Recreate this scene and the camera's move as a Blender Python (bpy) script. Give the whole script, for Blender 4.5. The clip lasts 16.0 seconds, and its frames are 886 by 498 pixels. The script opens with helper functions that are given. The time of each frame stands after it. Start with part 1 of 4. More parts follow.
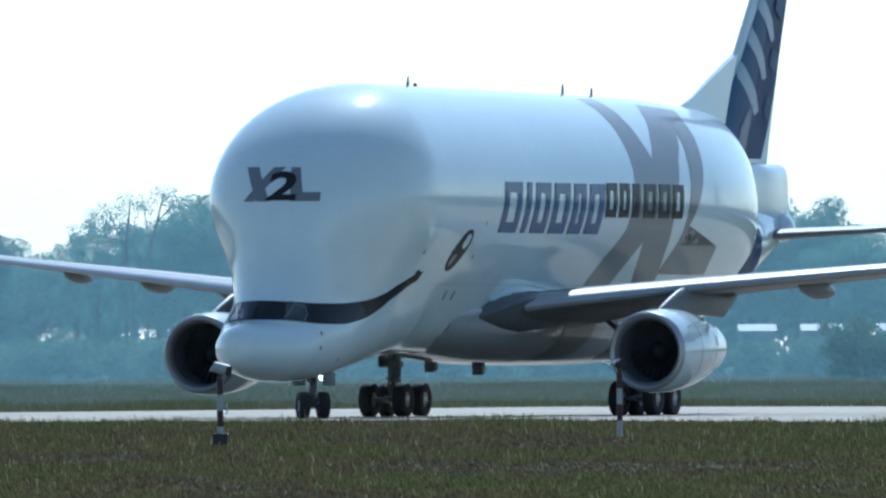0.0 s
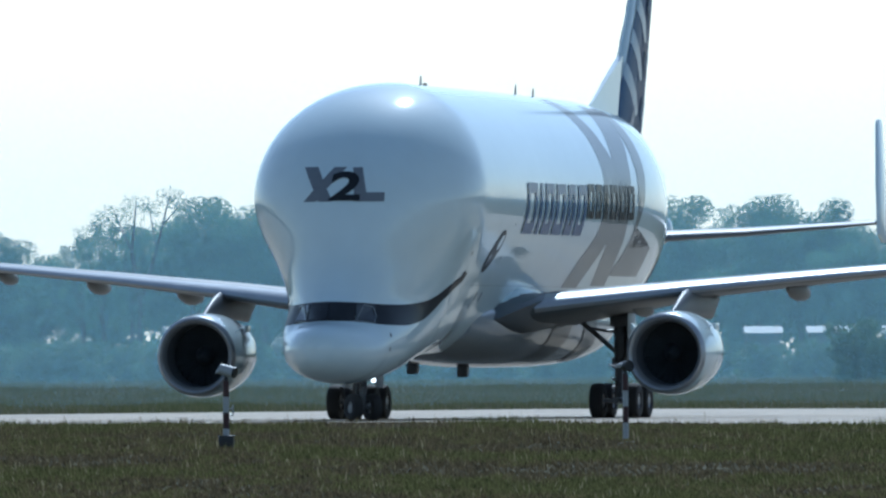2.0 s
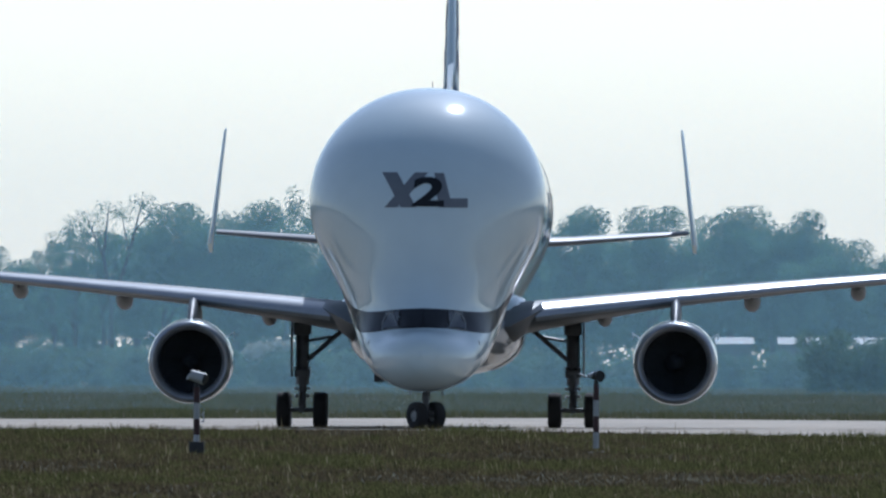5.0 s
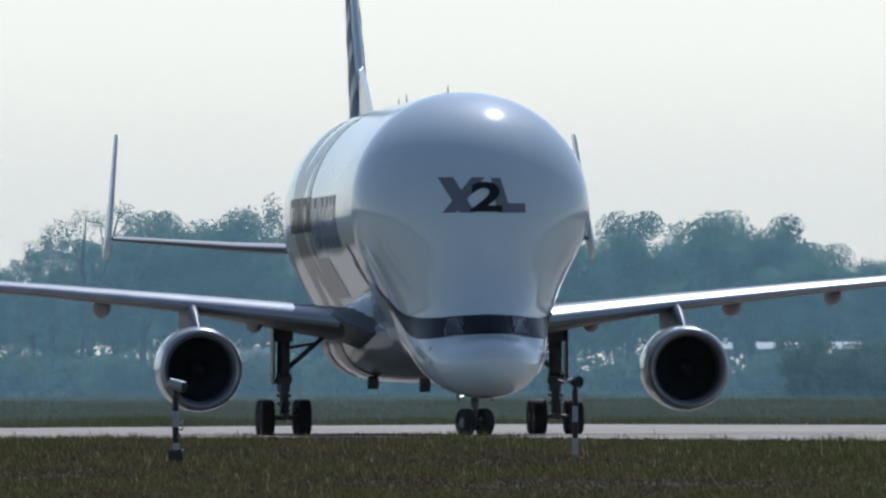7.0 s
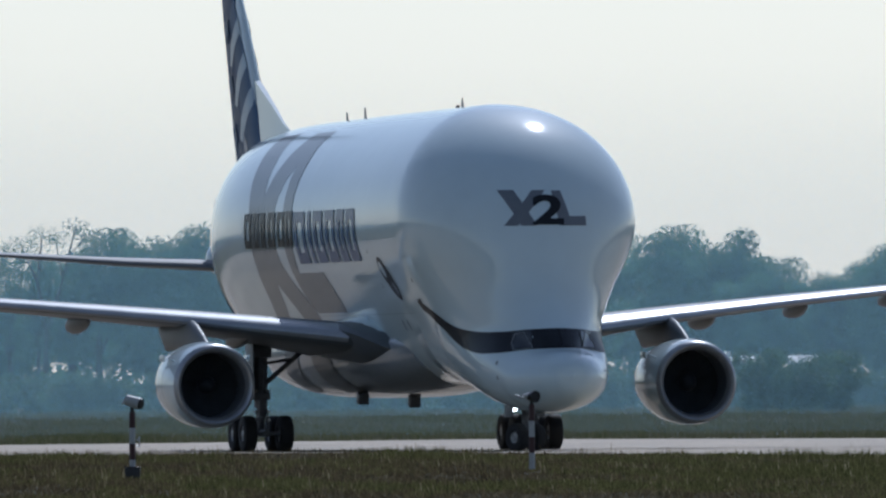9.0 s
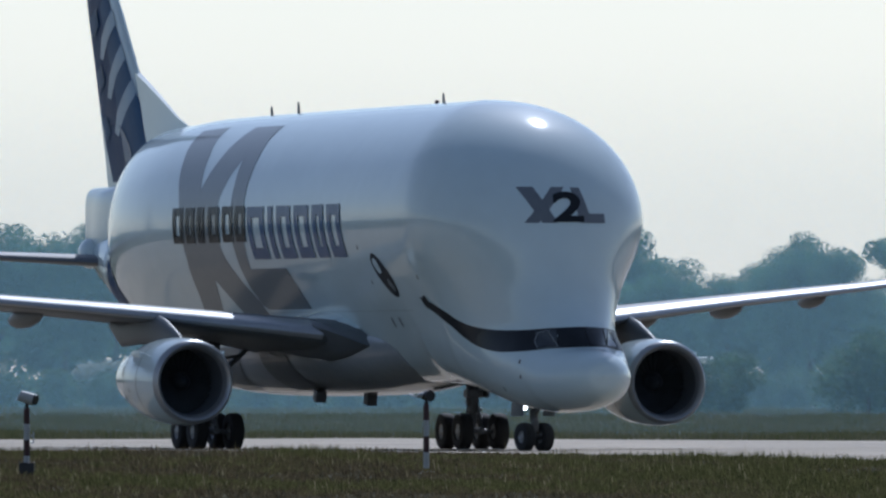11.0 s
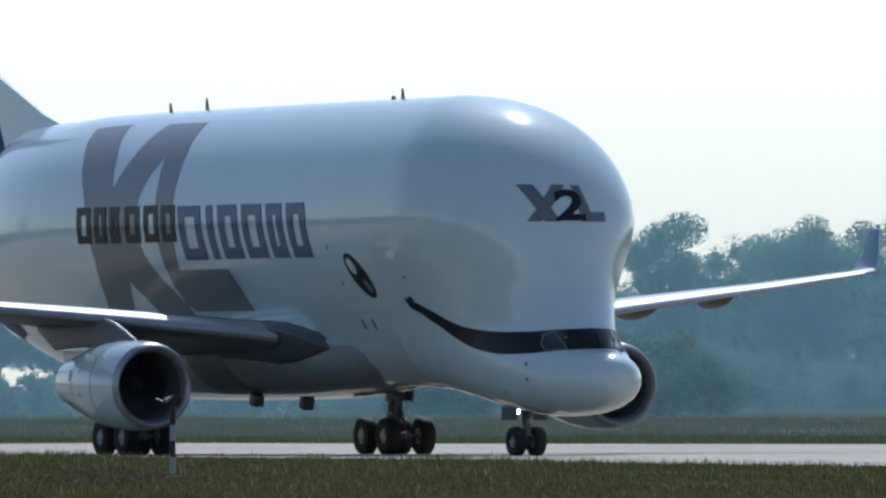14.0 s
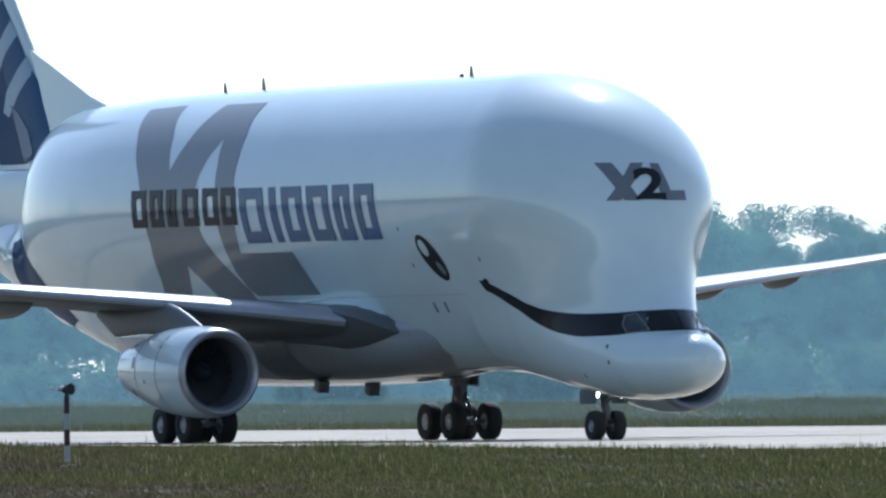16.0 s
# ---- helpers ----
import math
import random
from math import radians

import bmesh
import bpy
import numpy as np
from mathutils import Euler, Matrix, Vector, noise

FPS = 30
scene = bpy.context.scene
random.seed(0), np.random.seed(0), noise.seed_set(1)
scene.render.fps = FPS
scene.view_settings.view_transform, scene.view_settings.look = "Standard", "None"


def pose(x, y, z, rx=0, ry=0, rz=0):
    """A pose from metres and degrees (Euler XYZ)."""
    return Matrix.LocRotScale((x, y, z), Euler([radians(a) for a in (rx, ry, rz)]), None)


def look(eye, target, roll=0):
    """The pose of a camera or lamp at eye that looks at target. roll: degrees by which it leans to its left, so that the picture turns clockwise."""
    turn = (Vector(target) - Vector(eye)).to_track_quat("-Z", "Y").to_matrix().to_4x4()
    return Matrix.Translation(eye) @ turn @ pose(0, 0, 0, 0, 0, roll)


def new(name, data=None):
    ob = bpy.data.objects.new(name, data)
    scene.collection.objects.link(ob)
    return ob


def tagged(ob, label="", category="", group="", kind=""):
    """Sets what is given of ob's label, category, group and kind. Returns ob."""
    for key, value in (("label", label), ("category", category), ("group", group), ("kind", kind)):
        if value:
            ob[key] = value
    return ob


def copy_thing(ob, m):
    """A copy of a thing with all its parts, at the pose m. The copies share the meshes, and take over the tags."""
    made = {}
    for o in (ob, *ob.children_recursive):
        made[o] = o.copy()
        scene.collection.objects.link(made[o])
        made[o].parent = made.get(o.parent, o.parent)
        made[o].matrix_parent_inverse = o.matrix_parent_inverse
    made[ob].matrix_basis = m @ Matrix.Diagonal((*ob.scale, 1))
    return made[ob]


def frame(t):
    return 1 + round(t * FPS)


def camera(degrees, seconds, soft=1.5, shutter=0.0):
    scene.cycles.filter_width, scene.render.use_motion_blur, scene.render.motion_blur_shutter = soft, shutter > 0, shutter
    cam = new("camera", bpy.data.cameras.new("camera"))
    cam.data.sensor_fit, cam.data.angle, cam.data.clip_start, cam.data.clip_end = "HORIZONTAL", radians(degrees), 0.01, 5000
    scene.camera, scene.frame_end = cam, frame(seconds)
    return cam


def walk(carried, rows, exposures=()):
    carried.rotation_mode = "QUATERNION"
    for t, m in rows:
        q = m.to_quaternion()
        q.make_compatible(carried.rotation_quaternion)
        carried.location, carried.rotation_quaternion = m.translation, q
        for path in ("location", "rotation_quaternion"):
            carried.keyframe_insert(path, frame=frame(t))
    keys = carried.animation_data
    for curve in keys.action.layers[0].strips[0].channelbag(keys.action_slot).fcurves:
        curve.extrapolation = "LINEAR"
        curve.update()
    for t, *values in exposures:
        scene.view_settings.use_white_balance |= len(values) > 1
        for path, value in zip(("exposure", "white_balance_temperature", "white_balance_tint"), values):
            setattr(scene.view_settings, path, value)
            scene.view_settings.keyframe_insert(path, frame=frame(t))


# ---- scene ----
from mathutils.bvhtree import BVHTree

EYE = (0.0, 0.0, 1.673)
cam = camera(3.0604, 16.0, soft=2.5)
# seconds, pan to the right, tilt up, roll (degrees)
VIEW = [
    (0.0, -0.0036, 0.4359, -0.32),
    (0.5, -0.0311, 0.4235, -0.26),
    (1.0, -0.0851, 0.4256, -0.34),
    (1.5, -0.0472, 0.4310, -0.60),
    (2.0, -0.0241, 0.4432, -0.33),
    (2.5, -0.0009, 0.4633, -0.11),
    (3.0, 0.0401, 0.4729, 0.11),
    (3.5, 0.0553, 0.4636, 0.20),
    (4.0, 0.0540, 0.4636, 0.24),
    (4.5, 0.0632, 0.4677, 0.22),
    (5.0, 0.0725, 0.4718, 0.19),
    (5.5, 0.0817, 0.4759, 0.16),
    (6.0, 0.0910, 0.4800, 0.13),
    (6.5, 0.1003, 0.4841, 0.10),
    (7.0, 0.1486, 0.4947, -0.16),
    (7.5, 0.1911, 0.5229, -0.03),
    (8.0, 0.2062, 0.5514, -0.09),
    (8.5, 0.2354, 0.5622, -0.17),
    (9.0, 0.3013, 0.5470, -0.43),
    (9.5, 0.4304, 0.5339, -0.28),
    (10.0, 0.5071, 0.5367, -0.17),
    (10.5, 0.5839, 0.5396, -0.06),
    (11.0, 0.6606, 0.5424, 0.05),
    (11.5, 0.7374, 0.5452, 0.15),
    (12.0, 0.8141, 0.5480, 0.26),
    (12.5, 0.9597, 0.5888, 0.32),
    (13.0, 1.1345, 0.5563, 0.20),
    (13.5, 1.3284, 0.5757, 0.06),
    (14.0, 1.5390, 0.5560, -0.14),
    (14.5, 1.6343, 0.5228, -0.37),
    (15.0, 1.6687, 0.5351, -0.38),
    (15.5, 1.7102, 0.5149, -0.53),
    (16.0, 1.9095, 0.5045, -0.66),
]


def aim(pan, tilt, roll):
    a, b = radians(pan), radians(tilt)
    way = Vector((math.sin(a) * math.cos(b), math.cos(a) * math.cos(b), math.sin(b)))
    return look(EYE, Vector(EYE) + way * 100, roll)


walk(cam, [(t, aim(p, b, r)) for t, p, b, r in VIEW],
     exposures=[(t, e, k, c) for t, e, k, c in ((0.0, 0.16, 4930, 1), (2.0, -0.06, 5000, 3), (3.5, -0.2, 5170, 8), (7.0, -0.46, 5450, 13), (9.0, -0.55, 5430, 13), (12.5, -0.4, 5420, 12), (14.5, -0.12, 5350, 8), (16.0, 0.32, 5320, 9))])

# ---- light: high sun behind the aircraft, hazy pale sky ----
SUN_ELEV, SUN_AZ = 41.0, 9.0          # azimuth from +Y towards +X
world = bpy.data.worlds.new("hazy_sky")
scene.world = world
world.use_nodes = True
wn = world.node_tree.nodes
wl = world.node_tree.links
sky = wn.new("ShaderNodeTexSky")
sky.sky_type = "NISHITA"
sky.sun_disc = False
sky.sun_elevation = radians(SUN_ELEV)
sky.sun_rotation = radians(SUN_AZ)
sky.air_density, sky.dust_density, sky.ozone_density = 1.0, 0.35, 0.7
wn["Background"].inputs["Strength"].default_value = 0.110
pale = wn.new("ShaderNodeHueSaturation")       # haze washes the blue out
pale.inputs["Saturation"].default_value = 0.72
wl.new(sky.outputs["Color"], pale.inputs["Color"])
wl.new(pale.outputs["Color"], wn["Background"].inputs["Color"])
sun = new("sun", bpy.data.lights.new("sun", "SUN"))
sun.data.energy, sun.data.angle, sun.data.color = 3.3, radians(0.6), (1.0, 0.96, 0.9)
sd = Vector((math.sin(radians(SUN_AZ)) * math.cos(radians(SUN_ELEV)), math.cos(radians(SUN_AZ)) * math.cos(radians(SUN_ELEV)), math.sin(radians(SUN_ELEV))))
sun.matrix_world = look(sd * 300, (0, 0, 0))

# ---- materials ----
def material(name, col, rough=0.5, metal=0.0, var=0.15, scale=4.0, fine=40.0, bump=0.0, emit=None, coat=0.0, col2=None, spec=None):
    """A node material: base colour broken up at two scales, roughness variation and fine relief."""
    m = bpy.data.materials.new(name)
    m.use_nodes = True
    n, l = m.node_tree.nodes, m.node_tree.links
    b = n["Principled BSDF"]
    tc = n.new("ShaderNodeTexCoord")
    n1, n2 = n.new("ShaderNodeTexNoise"), n.new("ShaderNodeTexNoise")
    n1.inputs["Scale"].default_value, n2.inputs["Scale"].default_value = scale, fine
    n1.inputs["Detail"].default_value, n2.inputs["Detail"].default_value = 5, 3
    for q in (n1, n2):
        l.new(tc.outputs["Object"], q.inputs["Vector"])
    mix = n.new("ShaderNodeMix")
    mix.data_type = "FLOAT"
    mix.inputs[0].default_value = 0.4
    l.new(n1.outputs["Fac"], mix.inputs[2])
    l.new(n2.outputs["Fac"], mix.inputs[3])
    ramp = n.new("ShaderNodeValToRGB")
    c2 = col2 or [c * (1 - var) for c in col]
    ramp.color_ramp.elements[0].color = (*c2, 1)
    ramp.color_ramp.elements[1].color = (*col, 1)
    ramp.color_ramp.elements[0].position, ramp.color_ramp.elements[1].position = 0.36, 0.62
    l.new(mix.outputs[0], ramp.inputs["Fac"])
    l.new(ramp.outputs["Color"], b.inputs["Base Color"])
    mr = n.new("ShaderNodeMapRange")
    mr.inputs["To Min"].default_value, mr.inputs["To Max"].default_value = rough * 0.85, min(1, rough * 1.2)
    l.new(n1.outputs["Fac"], mr.inputs["Value"])
    l.new(mr.outputs["Result"], b.inputs["Roughness"])
    b.inputs["Metallic"].default_value = metal
    b.inputs["Coat Weight"].default_value = coat
    b.inputs["Coat Roughness"].default_value = 0.085
    b.inputs["Coat IOR"].default_value = 1.55
    if spec is not None:
        b.inputs["Specular IOR Level"].default_value = spec
    if bump:
        bp = n.new("ShaderNodeBump")
        bp.inputs["Strength"].default_value = bump
        bp.inputs["Distance"].default_value = 0.02
        l.new(n2.outputs["Fac"], bp.inputs["Height"])
        l.new(bp.outputs["Normal"], b.inputs["Normal"])
    if emit:
        b.inputs["Emission Color"].default_value = (*emit[:3], 1)
        b.inputs["Emission Strength"].default_value = emit[3]
    return m


M_WHITE = material("aircraft_white_paint", (0.575, 0.685, 0.71), 0.55, 0, 0.05, 0.35, 1.2, bump=0.035, coat=1.0, spec=0.05)
M_GREY = material("aircraft_grey_paint", (0.19, 0.21, 0.22), 0.5, 0, 0.08, 0.4, 3.0, coat=0.6, spec=0.05)
M_NAVY = material("aircraft_navy_paint", (0.015, 0.050, 0.135), 0.6, 0, 0.15, 0.5, 4.0, coat=0.1, spec=0.08)
M_BLUEGREY = material("aircraft_blue_grey_paint", (0.08, 0.135, 0.25), 0.55, 0, 0.12, 0.5, 4.0, coat=0.4, spec=0.05)
M_BLACK = material("black_paint", (0.018, 0.021, 0.026), 0.45, 0, 0.2, 1.0, 8.0, coat=0.2, spec=0.08)
M_WINGGREY = material("wing_grey_paint", (0.12, 0.135, 0.15), 0.45, 0, 0.12, 0.6, 6.0, spec=0.35)
M_METAL = material("dull_lip_alloy", (0.36, 0.38, 0.40), 0.36, 0.6, 0.15, 2.0, 20.0)
M_SLAT = material("satin_slat_alloy", (0.40, 0.42, 0.44), 0.34, 0.55, 0.12, 1.0, 8.0)
M_DARKMETAL = material("dark_engine_metal", (0.065, 0.076, 0.09), 0.45, 0.5, 0.3, 2.0, 20.0)
M_INTAKE = material("intake_liner", (0.11, 0.122, 0.14), 0.55, 0.1, 0.2, 3.0, 30.0)
M_GEAR = material("gear_grey_paint", (0.13, 0.135, 0.145), 0.45, 0.2, 0.35, 3.0, 25.0)
M_TYRE = material("tyre_rubber", (0.022, 0.022, 0.024), 0.8, 0, 0.35, 4.0, 40.0, bump=0.3)
M_RIM = material("wheel_alloy", (0.45, 0.46, 0.47), 0.4, 0.6, 0.3, 5.0, 40.0)
M_LAMP = material("lit_lamp", (0.9, 0.9, 0.9), 0.2, emit=(1.0, 0.98, 0.92, 9.0))
M_DIM = material("dim_lamp", (0.9, 0.9, 0.9), 0.2, emit=(1.0, 0.98, 0.92, 7.0))
M_PALEBLUE = material("aircraft_pale_blue_paint", (0.27, 0.37, 0.48), 0.45, 0, 0.1, 0.5, 4.0, coat=0.3, spec=0.1)
M_PANE = material("cockpit_side_glass", (0.03, 0.036, 0.042), 0.08, 0, 0.2, 1.0, 6.0, coat=0.4)
M_MIDBLUE = material("aircraft_mid_blue_paint", (0.04, 0.092, 0.19), 0.55, 0, 0.12, 0.5, 4.0, coat=0.1, spec=0.08)
M_SLATE = material("aircraft_slate_paint", (0.16, 0.18, 0.205), 0.5, 0, 0.1, 0.5, 4.0, coat=0.5, spec=0.05)
M_DARKGREY = material("aircraft_dark_grey_paint", (0.14, 0.15, 0.155), 0.5, 0, 0.15, 0.5, 4.0, coat=0.4, spec=0.1)
M_SEAM = material("skin_seam_line", (0.49, 0.565, 0.57), 0.5, 0, 0.15, 0.5, 4.0, coat=1.0, spec=0.05)
M_BELLY = material("aircraft_belly_grey_paint", (0.29, 0.315, 0.33), 0.5, 0, 0.12, 0.4, 3.0, coat=0.8, spec=0.05)
M_GLASS = material("cockpit_glass", (0.015, 0.018, 0.022), 0.12, 0, 0.2, 1.0, 6.0, spec=0.3)
M_SOIL = material("dry_field_ground", (0.085, 0.078, 0.04), 0.95, 0, 0.5, 0.15, 3.0, bump=0.6, col2=(0.045, 0.05, 0.022), spec=0.05)
M_PAVE = material("worn_concrete", (0.53, 0.435, 0.315), 0.65, 0, 0.5, 0.09, 0.9, bump=0.25, spec=0.11)
M_RED = material("post_red_paint", (0.045, 0.009, 0.010), 0.5, 0, 0.3, 5.0, 40.0)
M_PWHITE = material("post_white_paint", (0.4, 0.4, 0.39), 0.5, 0, 0.2, 5.0, 40.0)
M_PBLACK = material("post_black_metal", (0.02, 0.02, 0.022), 0.45, 0.2, 0.3, 6.0, 40.0)
M_SHED = material("pale_shed_roofing", (0.13, 0.13, 0.125), 0.5, 0, 0.15, 0.4, 3.0)
M_SHEDWALL = material("weathered_shed_cladding", (0.16, 0.17, 0.17), 0.7, 0, 0.3, 0.4, 3.0)
M_BARK = material("bark", (0.10, 0.085, 0.07), 0.9, 0, 0.4, 1.0, 12.0, bump=0.5)


def leafy(name, c1, c2, transl=0.25, rough=0.6, clumps=0.0):
    """Foliage: colour by island, light passing through thin leaves."""
    m = bpy.data.materials.new(name)
    m.use_nodes = True
    n, l = m.node_tree.nodes, m.node_tree.links
    b, out = n["Principled BSDF"], n["Material Output"]
    geo = n.new("ShaderNodeNewGeometry")
    ramp = n.new("ShaderNodeValToRGB")
    ramp.color_ramp.elements[0].color, ramp.color_ramp.elements[1].color = (*c1, 1), (*c2, 1)
    l.new(geo.outputs["Random Per Island"], ramp.inputs["Fac"])
    if clumps:
        tc, nz, hs, mr, info, add = (n.new("ShaderNode" + q) for q in ("TexCoord", "TexNoise", "HueSaturation", "MapRange", "ObjectInfo", "Math"))
        nz.inputs["Scale"].default_value, nz.inputs["Detail"].default_value = clumps, 2
        l.new(tc.outputs["Object"], nz.inputs["Vector"])
        mr.inputs["From Min"].default_value, mr.inputs["From Max"].default_value = 0.32, 0.68
        mr.inputs["To Min"].default_value, mr.inputs["To Max"].default_value = 0.4, 1.8
        l.new(nz.outputs["Fac"], mr.inputs["Value"])
        add.operation = "MULTIPLY_ADD"
        add.inputs[1].default_value = 0.55
        l.new(info.outputs["Random"], add.inputs[0])
        l.new(mr.outputs["Result"], add.inputs[2])
        l.new(add.outputs[0], hs.inputs["Value"])
        l.new(ramp.outputs["Color"], hs.inputs["Color"])
        ramp = hs
    l.new(ramp.outputs["Color"], b.inputs["Base Color"])
    b.inputs["Roughness"].default_value = rough
    b.inputs["Specular IOR Level"].default_value = 0.25
    tr = n.new("ShaderNodeBsdfTranslucent")
    l.new(ramp.outputs["Color"], tr.inputs["Color"])
    mx = n.new("ShaderNodeMixShader")
    mx.inputs[0].default_value = transl
    l.new(b.outputs[0], mx.inputs[1])
    l.new(tr.outputs[0], mx.inputs[2])
    l.new(mx.outputs[0], out.inputs["Surface"])
    return m


M_LEAF = leafy("blue_green_foliage", (0.05, 0.115, 0.075), (0.10, 0.185, 0.11), 0.5, clumps=0.28)
M_LEAF2 = leafy("hedge_foliage", (0.05, 0.10, 0.06), (0.11, 0.17, 0.085), 0.4, clumps=0.22)
# pale leaf colour imitates a sunlit patch behind the hedge
M_PALE_LEAF = leafy("pale_blossom", (0.3, 0.32, 0.27), (0.6, 0.6, 0.52), 0.5)
M_GRASS = leafy("meadow_grass", (0.0246, 0.0271, 0.00902), (0.197, 0.18, 0.0697), 0.4)
M_DRY = leafy("dry_grass", (0.0287, 0.0221, 0.0115), (0.213, 0.164, 0.0861), 0.4)
M_SEED = leafy("seed_heads", (0.14, 0.12, 0.06), (0.42, 0.35, 0.2), 0.35)
M_GREEN = leafy("fresh_grass", (0.021, 0.026, 0.008), (0.165, 0.16, 0.058), 0.4)
M_BROWN = leafy("withered_grass", (0.0213, 0.0164, 0.00902), (0.139, 0.105, 0.0574), 0.35)
M_DRY2 = leafy("far_dry_grass", (0.13, 0.13, 0.08), (0.2, 0.19, 0.12), 0.3)
M_TAR = material("tar", (0.10, 0.10, 0.10), 0.6, 0, 0.3, 0.4, 5.0)
M_GRASS2 = leafy("far_grass", (0.09, 0.105, 0.045), (0.17, 0.165, 0.08), 0.3)


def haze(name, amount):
    """A sheet tinted to imitate haze over the fields, thinning out upwards: mostly clear, it scatters a little
    daylight.
    """
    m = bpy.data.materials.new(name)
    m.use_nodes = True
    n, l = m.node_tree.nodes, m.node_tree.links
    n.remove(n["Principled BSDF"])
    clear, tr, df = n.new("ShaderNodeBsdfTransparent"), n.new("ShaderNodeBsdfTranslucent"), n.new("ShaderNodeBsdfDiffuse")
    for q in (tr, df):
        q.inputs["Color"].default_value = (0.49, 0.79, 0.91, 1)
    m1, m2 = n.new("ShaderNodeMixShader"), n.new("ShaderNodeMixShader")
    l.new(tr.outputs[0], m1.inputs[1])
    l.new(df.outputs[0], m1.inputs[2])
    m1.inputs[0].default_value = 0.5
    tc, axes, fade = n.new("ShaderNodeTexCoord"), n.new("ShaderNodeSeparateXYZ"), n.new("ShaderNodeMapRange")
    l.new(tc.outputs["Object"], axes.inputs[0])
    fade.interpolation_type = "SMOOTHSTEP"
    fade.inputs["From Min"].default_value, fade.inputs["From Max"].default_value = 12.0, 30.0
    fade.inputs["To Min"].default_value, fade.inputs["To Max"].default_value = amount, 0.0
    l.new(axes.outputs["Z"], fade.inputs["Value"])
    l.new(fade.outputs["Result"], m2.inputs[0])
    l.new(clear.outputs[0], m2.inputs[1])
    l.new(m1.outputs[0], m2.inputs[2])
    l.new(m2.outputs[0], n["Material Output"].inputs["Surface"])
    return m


# haze imitated by the blue tint of see-through sheets
M_HAZE_SHEET1, M_HAZE_SHEET2 = haze("thin_haze", 0.08), haze("valley_haze", 0.145)

# ---- helpers for meshes ----
def part(name, bm, mat, parent=None, label="", smooth=True):
    me = bpy.data.meshes.new(name)
    if smooth:
        for f_ in bm.faces:
            f_.smooth = True
    bm.to_mesh(me)
    bm.free()
    for m in (mat if isinstance(mat, (list, tuple)) else [mat]):
        me.materials.append(m)
    if smooth:
        me.set_sharp_from_angle(angle=radians(38))
    ob = new(name, me)
    ob.parent = parent
    if label:
        tagged(ob, label)
    return ob


def again(ob, m, parent=None):
    """Another piece on the same mesh."""
    o = new(ob.name.split(".")[0], ob.data)
    o.parent = parent or ob.parent
    o.matrix_basis = m
    return o


def loft(rings, cap0=True, cap1=True, closed=True):
    bm = bmesh.new()
    vs = [[bm.verts.new(p) for p in r] for r in rings]
    n = len(rings[0])
    for a, b in zip(vs, vs[1:]):
        for i in range(n if closed else n - 1):
            j = (i + 1) % n
            bm.faces.new((a[i], a[j], b[j], b[i]))
    if cap0:
        bm.faces.new(vs[0][::-1])
    if cap1:
        bm.faces.new(vs[-1])
    bmesh.ops.remove_doubles(bm, verts=bm.verts, dist=1e-4)
    bmesh.ops.recalc_face_normals(bm, faces=bm.faces)
    return bm


def tube(bm, a, b, r0, r1=None, n=12, cap=True):
    a, b = Vector(a), Vector(b)
    r1 = r0 if r1 is None else r1
    d = b - a
    q = d.to_track_quat("Z", "Y")
    rings = []
    for p, r in ((a, r0), (b, r1)):
        rings.append([bm.verts.new(p + q @ Vector((r * math.cos(2 * math.pi * i / n), r * math.sin(2 * math.pi * i / n), 0))) for i in range(n)])
    for i in range(n):
        j = (i + 1) % n
        bm.faces.new((rings[0][i], rings[0][j], rings[1][j], rings[1][i]))
    if cap:
        bm.faces.new(rings[0][::-1])
        bm.faces.new(rings[1])
    return bm


def block(bm, c, s, bev=0.0, rot=None):
    m = Matrix.LocRotScale(Vector(c), rot, Vector(s))
    vs = bmesh.ops.create_cube(bm, size=1.0, matrix=m)["verts"]
    if bev:
        es = list({e for v in vs for e in v.link_edges})
        bmesh.ops.bevel(bm, geom=es, offset=bev, segments=2, affect="EDGES", profile=0.6)
    return bm


def spun(profile, axis="x", n=40):
    """A body of revolution from (along, radius) pairs about the x axis."""
    rings = []
    for x, r in profile:
        rings.append([(x, r * math.cos(2 * math.pi * i / n), r * math.sin(2 * math.pi * i / n)) for i in range(n)])
    return rings


def table(rows, x):
    """Smooth (cubic) interpolation in a table of (x, values...)."""
    if rows[0][0] > rows[-1][0]:
        rows = rows[::-1]
    xs = [r[0] for r in rows]
    x = min(max(x, xs[0]), xs[-1])
    i = min(max(int(np.searchsorted(xs, x)) - 1, 0), len(xs) - 2)
    h = xs[i + 1] - xs[i]
    u = (x - xs[i]) / h
    out = []
    for k in range(1, len(rows[0])):
        def slope(j):
            if j <= 0 or j >= len(xs) - 1:
                return (rows[min(j + 1, len(xs) - 1)][k] - rows[max(j - 1, 0)][k]) / (xs[min(j + 1, len(xs) - 1)] - xs[max(j - 1, 0)])
            d0 = (rows[j][k] - rows[j - 1][k]) / (xs[j] - xs[j - 1])
            d1 = (rows[j + 1][k] - rows[j][k]) / (xs[j + 1] - xs[j])
            return 0.0 if d0 * d1 <= 0 else 2 * d0 * d1 / (d0 + d1)
        p0, p1, m0, m1 = rows[i][k], rows[i + 1][k], slope(i) * h, slope(i + 1) * h
        out.append(p0 * (2 * u ** 3 - 3 * u ** 2 + 1) + m0 * (u ** 3 - 2 * u ** 2 + u) + p1 * (3 * u ** 2 - 2 * u ** 3) + m1 * (u ** 3 - u ** 2))
    return out

